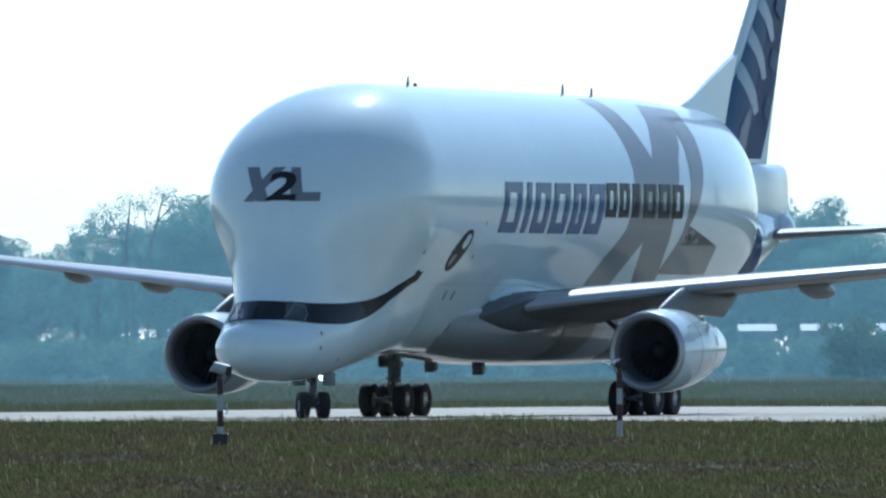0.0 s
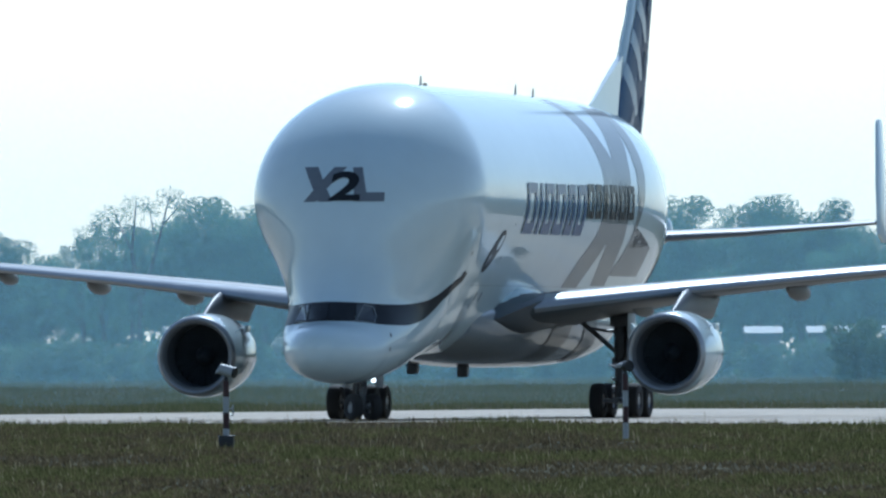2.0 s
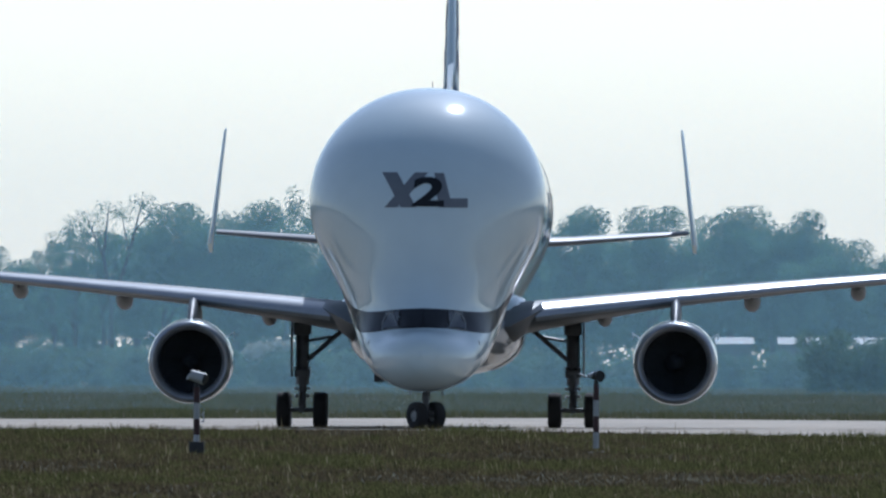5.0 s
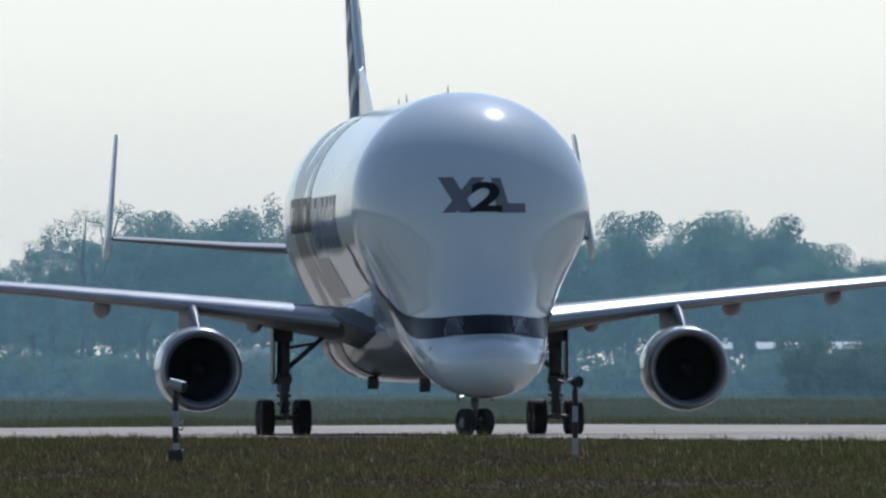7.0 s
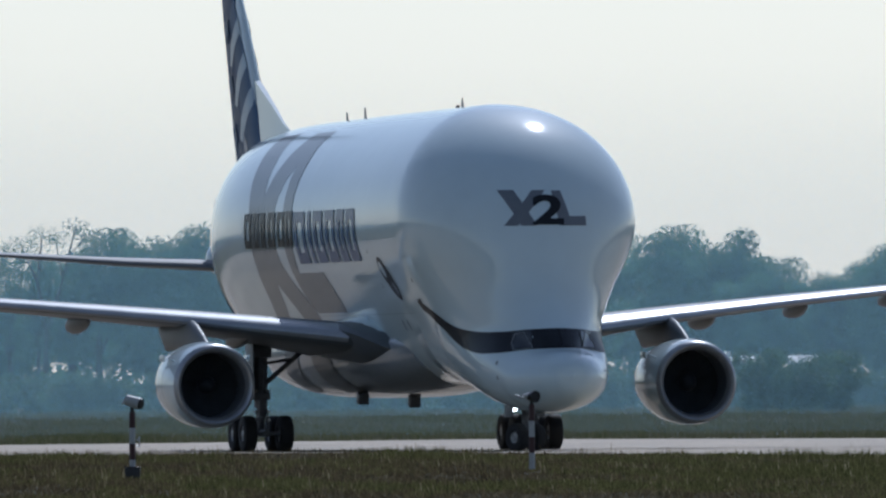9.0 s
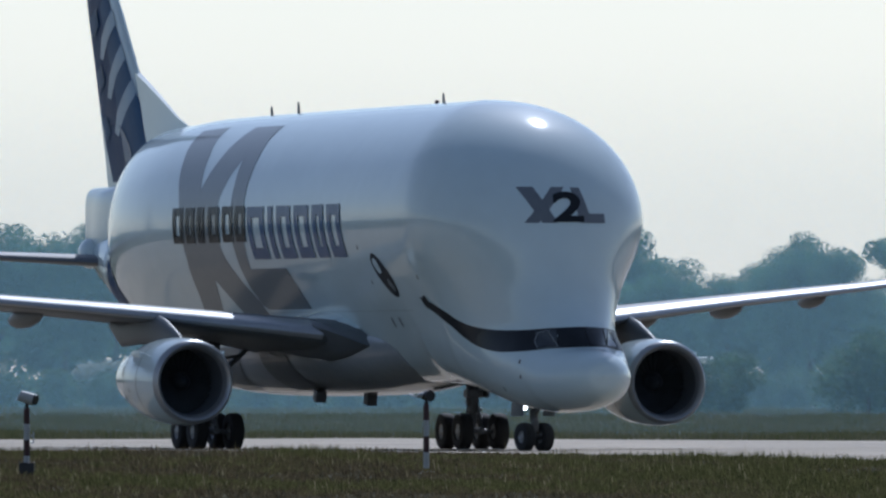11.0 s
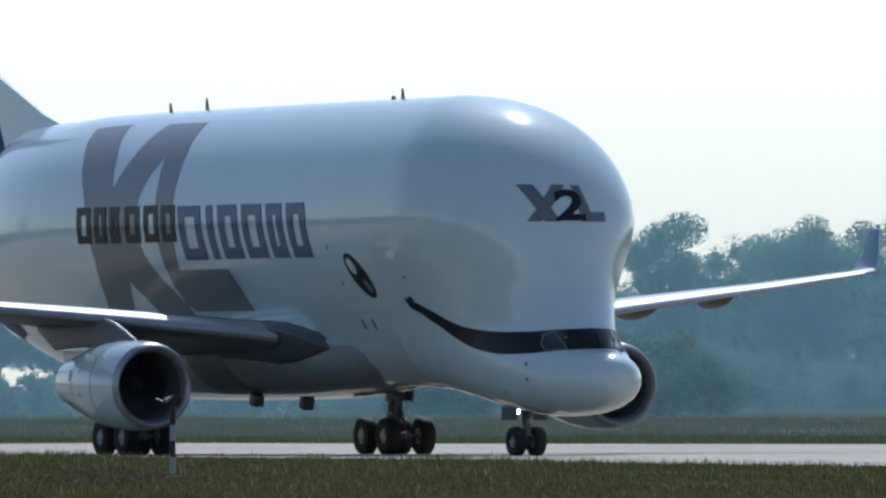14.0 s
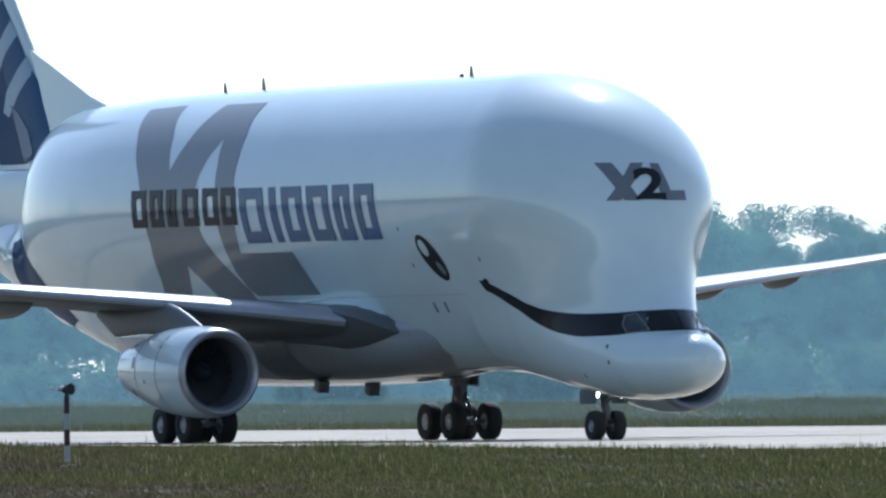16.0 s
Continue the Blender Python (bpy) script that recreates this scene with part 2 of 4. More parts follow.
# ---- ground ----
def sheet(name, pts, mat, z, label, cat):
    bm = bmesh.new()
    bm.faces.new([bm.verts.new((x, y, z)) for x, y in pts])
    ob = part(name, bm, mat, smooth=False)
    return tagged(ob, label, cat, kind="structure")


bm = bmesh.new()
rows = [[bm.verts.new((x, y, z)) for x in (-3000, -200, 200, 3000)] for y, z in ((-200, 0), (835, 0), (1000, 0.45), (1250, 1.3), (1315, 1.35), (1345, 2.3), (4600, 2.3))]
for r0, r1 in zip(rows, rows[1:]):
    for i in range(3):
        bm.faces.new((r0[i], r0[i + 1], r1[i + 1], r1[i]))
tagged(part("ground", bm, M_SOIL, smooth=False), "flat dry airfield meadow reaching the horizon", "ground", kind="structure")

# ---- the outsize cargo aircraft: x forward, y to port, z up, origin on the ground between the main gears ----
plane = tagged(new("cargo_aircraft"), "white outsize cargo aircraft with painted smile taxiing on concrete", "aircraft")

# station, top and bottom of the lower fuselage, half width
LOW = [(30.90, 2.82, 2.78, 0.02), (30.80, 3.18, 2.34, 0.50), (30.5, 3.46, 2.03, 0.86), (30.0, 3.66, 1.80, 1.22), (29.3, 3.80, 1.62, 1.56), (28.6, 3.93, 1.52, 1.82), (28.1, 4.10, 1.47, 1.97), (27.6, 4.42, 1.45, 2.08),
       (26.8, 4.85, 1.42, 2.27), (25.5, 5.3, 1.46, 2.48), (24.0, 5.9, 1.58, 2.62), (22.0, 6.6, 1.84, 2.72), (20.0, 7.1, 2.12, 2.8), (17.0, 7.7, 2.45, 2.82), (13.0, 8.05, 2.55, 2.82), (5.0, 8.1, 2.5, 2.82),
       (-10.0, 8.1, 2.5, 2.82), (-14.0, 8.1, 2.9, 2.8), (-18.0, 8.3, 3.7, 2.6), (-22.0, 8.6, 4.8, 2.2), (-26.0, 8.8, 5.9, 1.6), (-29.0, 8.7, 6.8, 1.0), (-30.5, 8.4, 7.4, 0.5), (-31.0, 8.0, 7.7, 0.15)]
# station, centre height and half height of the cargo lobe
UPP = [(26.82, 6.9, 0.4), (26.75, 7.1, 1.3), (26.5, 7.4, 2.0), (26.0, 7.72, 2.5), (25.4, 7.98, 3.08), (24.5, 8.2, 3.48), (23.2, 8.42, 3.88), (21.8, 8.56, 4.13),
       (20.0, 8.67, 4.28), (18.0, 8.7, 4.4), (14.0, 8.68, 4.4), (5.0, 8.66, 4.38), (-8.0, 8.6, 4.35), (-12.0, 8.55, 4.35), (-16.0, 8.5, 4.25), (-19.5, 8.4, 4.22), (-21.5, 8.3, 3.95), (-23.0, 8.2, 3.3), (-23.7, 8.2, 2.6), (-24.0, 8.2, 2.0)]


def upper(x):
    zc, rz = table(UPP, x)
    u = min(1, max(0, (x - 6) / 12))
    wide = 4.42 + 0.11 * u * u * (3 - 2 * u)
    if x > 18:
        ry = wide * max(0, 1 - ((x - 18) / 8.82) ** 2.6) ** (1 / 2.6)
    elif x > -8:
        ry = wide
    else:
        ry = wide * math.sqrt(max(0.0, 1 - ((-8 - x) / 16.0) ** 2.3))
    return zc, ry, rz


# front of the cargo lobe: height and how far forward it reaches on the centre line, sharpness of the plan curve
FRONT = [(3.0, 29.9, 1.9), (3.5, 29.55, 1.9), (3.85, 29.2, 1.9), (4.2, 28.85, 2.0), (4.6, 28.4, 2.1), (5.0, 28.0, 2.2), (5.5, 27.62, 2.25), (6.2, 27.25, 2.35), (7.0, 27.0, 2.5), (7.7, 26.84, 2.6), (8.5, 26.6, 2.6), (9.2, 26.3, 2.6), (10.0, 25.75, 2.6),
         (10.8, 25.0, 2.6), (11.5, 24.1, 2.6), (12.1, 23.0, 2.6), (12.6, 21.6, 2.6), (12.9, 20.2, 2.6), (13.05, 18.9, 2.6), (13.11, 18.0, 2.6)]


def hull_of(x):
    """Heights and half widths of the hull round cargo lobe and lower fuselage at station x."""
    top, bot, ly = table(LOW, x)
    lz, lr = (top + bot) / 2, (top - bot) / 2
    up = upper(min(x, 18.0)) if x > -24 else None
    uz, uy, ur = up or (lz, 0.0, 0.01)
    hull = []
    for i in range(160):
        a = -math.pi / 2 + math.pi * i / 159
        c, s = math.cos(a), math.sin(a)
        h1 = max(1e-6, math.sqrt((ly * c) ** 2 + (lr * s) ** 2))
        v = (ly * ly * c / h1, lz + lr * lr * s / h1)
        if up:
            h2 = max(1e-6, math.sqrt((uy * c) ** 2 + (ur * s) ** 2))
            d = (h2 + uz * s) - (h1 + lz * s)
            w = 1 / (1 + math.exp(-max(-40, min(40, d / 0.06))))
            v = (v[0] * (1 - w) + uy * uy * c / h2 * w, v[1] * (1 - w) + (uz + ur * ur * s / h2) * w)
        hull.append(v)
    return [v[1] for v in hull], [v[0] for v in hull]


HZ18, HY18 = hull_of(18.0)


def reach(x):
    """The height at which the front of the lobe stands at station x."""
    lo, hi = 3.6, 13.11
    for _ in range(40):
        mid = (lo + hi) / 2
        if table(FRONT, mid)[0] > x:
            lo = mid
        else:
            hi = mid
    return lo


def section(x, n=44):
    """One cross-section of the whole fuselage."""
    if x <= 18:
        hz, hy = hull_of(x)
        z0, z1 = hz[0], hz[-1]
    else:
        top, z0, ly = table(LOW, x)
        lz, lr = (top + z0) / 2, (top - z0) / 2
        z1 = max(top, reach(x)) if x < 29.4 else top
    right = []
    for i in range(n + 1):
        z = z0 + (z1 - z0) * (1 - math.cos(math.pi * i / n)) / 2
        if x <= 18:
            w = float(np.interp(z, hz, hy))
        else:
            e1 = ly * math.sqrt(max(0, 1 - ((z - lz) / lr) ** 2))
            f, p = table(FRONT, z)
            x0 = 18 + (f - 18) * float(np.interp(z, (3.6, 5.0, 6.2, 8.5), (0, 0.2, 0.2, 0.36)))
            p = p + (2.0 - p) * float(np.interp(z, (3.8, 5.0), (0, 1)))
            s = max(0, x - x0) / max(0.01, f - x0)
            e2 = float(np.interp(z, HZ18, HY18, 0.0)) * max(0, 1 - s ** p) ** (1 / p)
            k = max(9.0, 34.0 - 7.0 * (x - 18))
            w = (e1 ** k + e2 ** k) ** (1 / k)
        right.append((w, z))
    right[0], right[-1] = (0.0, right[0][1]), (0.0, right[-1][1])
    return [(x, w, z) for w, z in right] + [(x, -w, z) for w, z in right[-2:0:-1]]


stations = sorted({*np.round(np.linspace(-31, -8, 50), 2), *np.round(np.linspace(-8, 18, 14), 2), *[round(table(FRONT, z)[0], 3) for z in np.linspace(3.75, 13.1, 60)],
                   *np.round(np.linspace(18.2, 26.6, 26), 3), *np.round(28.9 + 2.0 * np.sin(np.linspace(0, math.pi / 2, 20)), 3)}, reverse=True)
body = part("fuselage", loft([section(float(x)) for x in stations]), M_WHITE, plane, "white glossy bulbous cargo fuselage")
skin = BVHTree.FromPolygons([v.co.copy() for v in body.data.vertices], [tuple(p.vertices) for p in body.data.polygons])

# belly fairing
rings = []
for x in np.linspace(14.0, -13.5, 30):
    k = max(0.0, 1 - abs((x - 0.3) / 13.9) ** 3.2)
    w, b_ = 2.3 + 1.15 * k, 2.9 - 0.85 * k
    rings.append([(x, w * math.copysign(abs(math.cos(a)) ** 0.75, math.cos(a)), 4.0 + (4.0 - b_) * math.copysign(abs(math.sin(a)) ** 0.8, math.sin(a)) * (1 if math.sin(a) < 0 else 0.45))
                  for a in np.linspace(0, 2 * math.pi, 40, endpoint=False)])
belly = part("belly_fairing", loft(rings), M_BELLY, plane, "grey belly fairing under the fuselage")


# ---- wings ----
def foil(chord, thick, n=24):
    """Airfoil outline: (distance behind the leading edge, height)."""
    pts = []
    for i in range(n):
        a = 2 * math.pi * i / n
        u = 0.5 * (1 + math.cos(a))
        t = thick * chord * 5 * (0.2969 * math.sqrt(u) - 0.126 * u - 0.3516 * u ** 2 + 0.2843 * u ** 3 - 0.1036 * u ** 4)
        camb = 0.02 * chord * 4 * u * (1 - u)
        pts.append((u * chord, camb + (t if a <= math.pi else -t * 0.75)))
    return pts


WING = [(2.0, 11.2, 11.2, 4.05, 0.135), (4.0, 10.1, 10.2, 4.35, 0.125), (9.4, 6.75, 7.3, 5.02, 0.11), (15.0, 3.25, 5.8, 5.60, 0.10), (22.0, -1.3, 4.0, 6.25, 0.10), (27.6, -5.2, 2.7, 6.82, 0.10), (28.4, -5.9, 2.4, 6.95, 0.10)]


NACELLES = []


def twist(y):
    """Nose-up setting of the wing, greatest at the root."""
    return 0.02 + 0.05 * max(0.0, 1 - y / 10)


def wing(side):
    rings = []
    for y, le, ch, z, th in WING:
        rings.append([(le - u, side * y, z + h - twist(y) * u) for u, h in foil(ch, th)])
    w = part("wing", loft(rings), M_WINGGREY, plane, "pale grey swept wing with bright leading edge")
    # slat nose, bare metal
    rings = []
    for y, le, ch, z, th in WING[1:6]:
        pts = [(u, h) for u, h in foil(ch, th, 48) if u < (0.13 if h >= 0 else 0.02) * ch]
        pts = sorted([p for p in pts if p[1] >= 0], key=lambda p: -p[0]) + sorted([p for p in pts if p[1] < 0], key=lambda p: p[0])
        rings.append([(le - u * 1.0 + 0.025, side * y, z + h * 1.03 - twist(y) * u) for u, h in pts])
    part("slat", loft(rings, False, False, closed=False), M_SLAT, w, "satin grey slat")
    # winglet
    rings = []
    for k in range(7):
        f = k / 6
        bend = f * f * (3 - 2 * f)
        y, z = 28.4 + 0.6 * f + 0.5 * bend, 6.95 + 1.65 * bend ** 1.0 * f
        ch, le = 2.4 - 1.6 * f, -5.9 - 2.0 * f
        rings.append([(le - u, side * (y - h * 0.8 * bend), z + h * (1 - bend)) for u, h in foil(ch, 0.09)])
    part("winglet", loft(rings), M_PALEBLUE, w, "pale blue-grey upturned winglet")
    for y, ln, r in ((6.6, 4.2, 0.30), (12.4, 4.4, 0.34), (16.6, 3.9, 0.31), (20.8, 3.2, 0.27)):
        le, ch, z, th = table(WING, y)
        x0 = le - 0.55 * ch
        pr = [(x0 - ln * u, r * math.sin(math.pi * min(1, u * 1.02 + 0.02)) ** 0.6) for u in np.linspace(0, 0.96, 12)]
        rr = [[(p[0], side * y + p[1], z - 0.2 + p[2] * 1.2 - 0.25 * (x0 - p[0]) / ln) for p in ring] for ring in spun(pr, n=14)]
        part("flap_track_fairing", loft(rr), M_WINGGREY, w, "pale grey flap track fairing")
    # engine
    ex, ey, ez = 11.13, side * 9.42, 2.56
    prof = [(-0.42, 1.24), (-0.2, 1.29), (-0.06, 1.36), (0.0, 1.44), (-0.05, 1.51), (-0.25, 1.58), (-0.8, 1.64), (-1.9, 1.66), (-3.2, 1.60), (-4.3, 1.46), (-5.4, 1.25), (-6.3, 1.05), (-6.9, 0.92), (-6.92, 0.84), (-6.0, 0.82)]
    def at(p):
        return [[(ex + a, ey + b, ez + c - 0.02 * min(0, a)) for a, b, c in ring] for ring in spun(p, n=48)]
    eng = part("engine_nacelle", loft(at(prof[5:]), False, False), M_WHITE, plane, "white engine nacelle with dull metal lip")
    part("intake_lip", loft(at(prof[:6]), False, False), M_METAL, eng, "dull grey metal intake lip")
    part("intake_duct", loft(at([(-0.42, 1.245), (-0.9, 1.22), (-1.5, 1.23), (-1.9, 1.235)]), False, False), M_INTAKE, eng, "dark intake duct")
    for i in range(26):
        a0 = 2 * math.pi * i / 26
        bm = bmesh.new()
        vs = []
        for r, tw in ((0.34, 0.16), (0.8, 0.13), (1.22, 0.10)):
            for s_ in (-1, 1):
                a = a0 + s_ * tw * (0.7 if r < 0.5 else 1)
                vs.append(bm.verts.new((ex - 1.75 + s_ * 0.08, ey + r * math.cos(a), ez + r * math.sin(a))))
        bm.faces.new((vs[0], vs[1], vs[3], vs[2]))
        bm.faces.new((vs[2], vs[3], vs[5], vs[4]))
        part("fan_blade", bm, M_DARKMETAL, eng)
    part("fan_disc", loft(at([(-1.95, 1.235), (-1.96, 0.02)]), False, False), M_DARKMETAL, eng)
    part("spinner", loft(at([(-1.1, 0.02), (-1.2, 0.14), (-1.5, 0.3), (-1.8, 0.38), (-1.95, 0.38)]), False, False), M_DARKMETAL, eng, "dark grey spinner")
    part("exhaust_cone", loft(at([(-6.0, 0.6), (-7.2, 0.5), (-8.0, 0.28), (-8.5, 0.05)])), M_DARKMETAL, eng)
    nac = BVHTree.FromPolygons([v.co.copy() for v in eng.data.vertices], [tuple(p.vertices) for p in eng.data.polygons])
    NACELLES.append((eng, nac, ey))
    # pylon
    rings = []
    for x, zb, zt, wd in ((9.75, 4.1, 4.16, 0.03), (9.3, 4.05, 4.34, 0.10), (8.6, 3.95, 4.6, 0.16), (7.6, 3.85, 4.92, 0.21), (6.6, 3.95, 5.12, 0.22), (4.5, 4.0, 5.0, 0.22), (2.2, 3.9, 4.85, 0.2), (0.6, 4.6, 4.9, 0.06)):
        ring = []
        for k in range(16):
            a = 2 * math.pi * k / 16
            ring.append((x, ey + wd * math.cos(a), (zb + zt) / 2 + (zt - zb) / 2 * math.copysign(abs(math.sin(a)) ** 0.7, math.sin(a))))
        rings.append(ring)
    part("pylon", loft(rings), M_WINGGREY, plane, "pale grey engine pylon")
    for s_ in (-1, 1):
        bm = bmesh.new()
        a = radians(35) if s_ > 0 else radians(145)
        r = 1.62
        tip = Vector((ex - 1.6, ey + (r + 0.4) * math.cos(a), ez + (r + 0.4) * math.sin(a)))
        tube(bm, (ex - 1.1, ey + r * math.cos(a), ez + r * math.sin(a)), tip, 0.03, 0.02, 6)
        block(bm, tip + Vector((-0.4, 0, -0.1)), (0.9, 0.05, 0.25), 0.01)
        part("nacelle_strake", bm, M_WHITE, eng)


for side in (1, -1):
    wing(side)

# wing root gloves: pointed ahead, blending into the wing
for side in (1, -1):
    rings = []
    for x, y1, zt, zb in ((12.0, 2.98, 4.0, 3.92), (11.5, 3.4, 4.28, 3.8), (11.0, 3.75, 4.52, 3.68), (10.4, 4.08, 4.74, 3.56), (9.7, 4.3, 4.9, 3.46), (8.5, 4.35, 4.98, 3.36), (4.0, 4.1, 4.9, 3.3), (0.0, 3.6, 4.5, 3.3), (-3.0, 2.9, 4.1, 3.6)):
        yi = 2.75 + 0.25 * (y1 - 2.75)
        ring = [(2.2, zt), (0.6 * 2.2 + 0.4 * y1, zt + 0.03), (y1 - 0.12, zt - 0.03), (y1, zt - 0.14 * (zt - zb) - 0.02), (0.75 * y1 + 0.25 * yi, zt - 0.4 * (zt - zb)), (0.35 * y1 + 0.65 * yi, zt - 0.78 * (zt - zb)), (yi, zb), (2.2, zb - 0.02)]
        rings.append([(x, side * y, z) for y, z in ring])
    part("wing_root_fairing", loft(rings), M_WINGGREY, plane, "grey pointed wing root fairing")

# white crescent fillets over the wing roots
for side in (1, -1):
    rings = []
    for x, y1, z, h in ((11.3, 3.1, 4.22, 0.02), (10.8, 3.2, 4.5, 0.1), (10.0, 3.3, 4.78, 0.16), (8.8, 3.4, 4.98, 0.18), (7.0, 3.4, 5.02, 0.16), (4.5, 3.3, 4.98, 0.1), (2.5, 3.1, 4.85, 0.03)):
        rings.append([(x, side * 2.6, z - 0.25), (x, side * (y1 + 0.25), z - 0.08), (x, side * (y1 + 0.1), z + 0.3 * h), (x, side * (y1 - 0.15), z + h), (x, side * 2.6, z + h + 0.15)])
    part("wing_root_fillet", loft(rings), M_WHITE, plane, "white curved fillet over the wing root")

# ---- tail ----
rings = []
for x, w, zb, zt in ((-20.0, 1.1, 6.8, 10.35), (-23.0, 1.2, 7.0, 10.4), (-26.0, 1.25, 7.0, 10.42), (-28.9, 1.22, 7.1, 10.4), (-29.15, 1.12, 7.2, 10.3)):
    ring = []
    for i in range(32):
        a = 2 * math.pi * i / 32
        c, s = math.cos(a), math.sin(a)
        ring.append((x, w * math.copysign(abs(c) ** 0.35, c), (zb + zt) / 2 + (zt - zb) / 2 * math.copysign(abs(s) ** 0.35, s)))
    rings.append(ring)
part("tail_box", loft(rings), M_WHITE, plane, "white boxy tail section under the fin")
FIN = [(10.0, -21.5, 8.1, 0.1), (11.6, -23.2, 6.9, 0.1), (14.8, -25.6, 5.7, 0.1), (17.2, -27.75, 4.6, 0.1), (18.9, -29.4, 3.6, 0.08)]
rings = []
for z, le, ch, th in FIN:
    ring = []
    for k in range(24):
        a = 2 * math.pi * k / 24
        u = 0.5 * (1 + math.cos(a))
        t = th * ch * 5 * (0.2969 * math.sqrt(u) - 0.126 * u - 0.3516 * u ** 2 + 0.2843 * u ** 3 - 0.1036 * u ** 4)
        ring.append((le - u * ch, t if a <= math.pi else -t, z))
    rings.append(ring)
fin = part("fin", loft(rings), M_WHITE, plane, "tall swept tail fin with blue chequer livery")
# dorsal fillet
rings = []
for x, zb, zt, w in ((-18.8, 12.3, 12.62, 0.05), (-20.5, 12.2, 13.05, 0.14), (-22.5, 11.6, 13.8, 0.24), (-24.5, 10.6, 14.5, 0.32), (-26.0, 10.2, 15.0, 0.34)):
    rings.append([(x, -w, zb), (x, w, zb), (x, w * 0.35, zt), (x, -w * 0.35, zt)])
part("dorsal_fillet", loft(rings), M_WHITE, fin, "white dorsal fillet")
for side in (1, -1):
    rings = []
    for y, le, ch, z, th in ((0.8, -25.3, 5.6, 7.3, 0.10), (5.0, -27.7, 4.1, 7.55, 0.10), (9.75, -30.4, 2.5, 7.95, 0.09)):
        rings.append([(le - u, side * y, z + h) for u, h in foil(ch, th)])
    tp = part("tailplane", loft(rings), M_WINGGREY, plane, "pale grey tailplane with upright end fin")
    rings = []
    for z, le, ch, yy in ((7.15, -30.9, 1.9, 9.98), (7.5, -30.1, 2.9, 9.95), (9.5, -31.0, 2.4, 9.72), (12.1, -32.4, 1.6, 9.45), (12.3, -32.8, 1.1, 9.43)):
        rings.append([(le - u, side * (yy + h * 0.8), z) for u, h in foil(ch, 0.12)])
    part("end_fin", loft(rings), M_WHITE, tp, "white upright end fin")

# ---- landing gear ----
def wheel(name, r, w, rim, parent, loc):
    hub = new(name)
    hub.parent = parent
    hub.location = loc
    prof = [(-w * 0.36, rim), (-w * 0.46, rim * 1.15), (-w * 0.5, r * 0.82), (-w * 0.42, r * 0.95), (-w * 0.25, r), (w * 0.25, r), (w * 0.42, r * 0.95), (w * 0.5, r * 0.82), (w * 0.46, rim * 1.15), (w * 0.36, rim)]
    swap = lambda rings: [[(b, a, c) for a, b, c in ring] for ring in rings]
    part("tyre", loft(swap(spun(prof, n=36)), False, False), M_TYRE, hub, "black ribbed rubber tyre")
    rp = [(-w * 0.2, 0.02), (-w * 0.42, 0.06), (-w * 0.4, rim * 0.45), (-w * 0.25, rim * 0.6), (-w * 0.25, rim * 0.85), (-w * 0.38, rim), (w * 0.38, rim), (w * 0.25, rim * 0.85), (w * 0.25, rim * 0.6), (w * 0.4, rim * 0.45), (w * 0.42, 0.06), (w * 0.2, 0.02)]
    part("rim", loft(swap(spun(rp, n=24))), M_RIM, hub, "grey alloy wheel rim")
    return hub


WHEELS = []
for side in (1, -1):
    y0 = side * 5.34
    for dx in (1.0, -1.0):
        for dy in (0.72, -0.72):
            WHEELS.append((wheel("main_wheel", 0.70, 0.53, 0.30, plane, (dx, y0 + dy, 0.70)), 0.70, (dx, y0 + dy, 0.70)))
    bm = bmesh.new()
    tube(bm, (1.15, y0, 0.72), (-1.15, y0, 0.72), 0.14, n=12)
    for dx in (1.0, -1.0):
        tube(bm, (dx, y0 - 0.75, 0.70), (dx, y0 + 0.75, 0.70), 0.09, n=10)
    tube(bm, (0, y0, 0.7), (0, y0, 2.0), 0.15, n=14)
    tube(bm, (0, y0, 1.7), (0.1, y0, 4.9), 0.26, n=16)
    tube(bm, (0.25, y0, 1.0), (0.3, y0, 2.4), 0.06, n=8)
    tube(bm, (0.05, y0, 2.5), (0.1, y0 - side * 2.1, 4.3), 0.1, n=10)
    tube(bm, (0.05, y0, 3.4), (0.1, y0 - side * 1.3, 3.6), 0.06, n=8)
    block(bm, (0.35, y0, 1.75), (0.14, 0.3, 0.7), 0.03)
    block(bm, (0.3, y0 + 0.1, 2.9), (0.18, 0.2, 1.0), 0.03)
    tube(bm, (0.3, y0 - 0.12, 0.9), (0.62, y0 - 0.05, 1.4), 0.05, n=8)
    tube(bm, (0.62, y0 + 0.05, 1.4), (0.25, y0 + 0.12, 2.0), 0.05, n=8)
    tube(bm, (-0.7, y0, 0.85), (-0.2, y0, 2.3), 0.07, 0.09, n=8)
    tube(bm, (0.9, y0 + 0.1, 0.85), (0.3, y0 + 0.12, 1.7), 0.06, n=8)
    block(bm, (0.1, y0, 2.15), (0.62, 0.62, 0.3), 0.06)
    block(bm, (0.1, y0, 3.9), (0.8, 0.7, 0.5), 0.08)
    part("main_gear_leg", bm, M_GEAR, plane, "dark grey main landing gear leg")
    bm = bmesh.new()
    block(bm, (0.0, y0 + side * 0.42, 3.2), (1.5, 0.07, 2.4), 0.02)
    part("gear_door", bm, M_WINGGREY, plane, "grey main gear door")
    for zz in (1.25, 1.55, 2.05, 2.35):
        for s_ in (-1, 1):
            bm = bmesh.new()
            tube(bm, (0.2, y0 + s_ * 0.2, zz), (0.26, y0 + s_ * 0.3, zz), 0.07, 0.05, 10)
            part("hose_clamp", bm, M_RIM, plane)
NX = 22.95
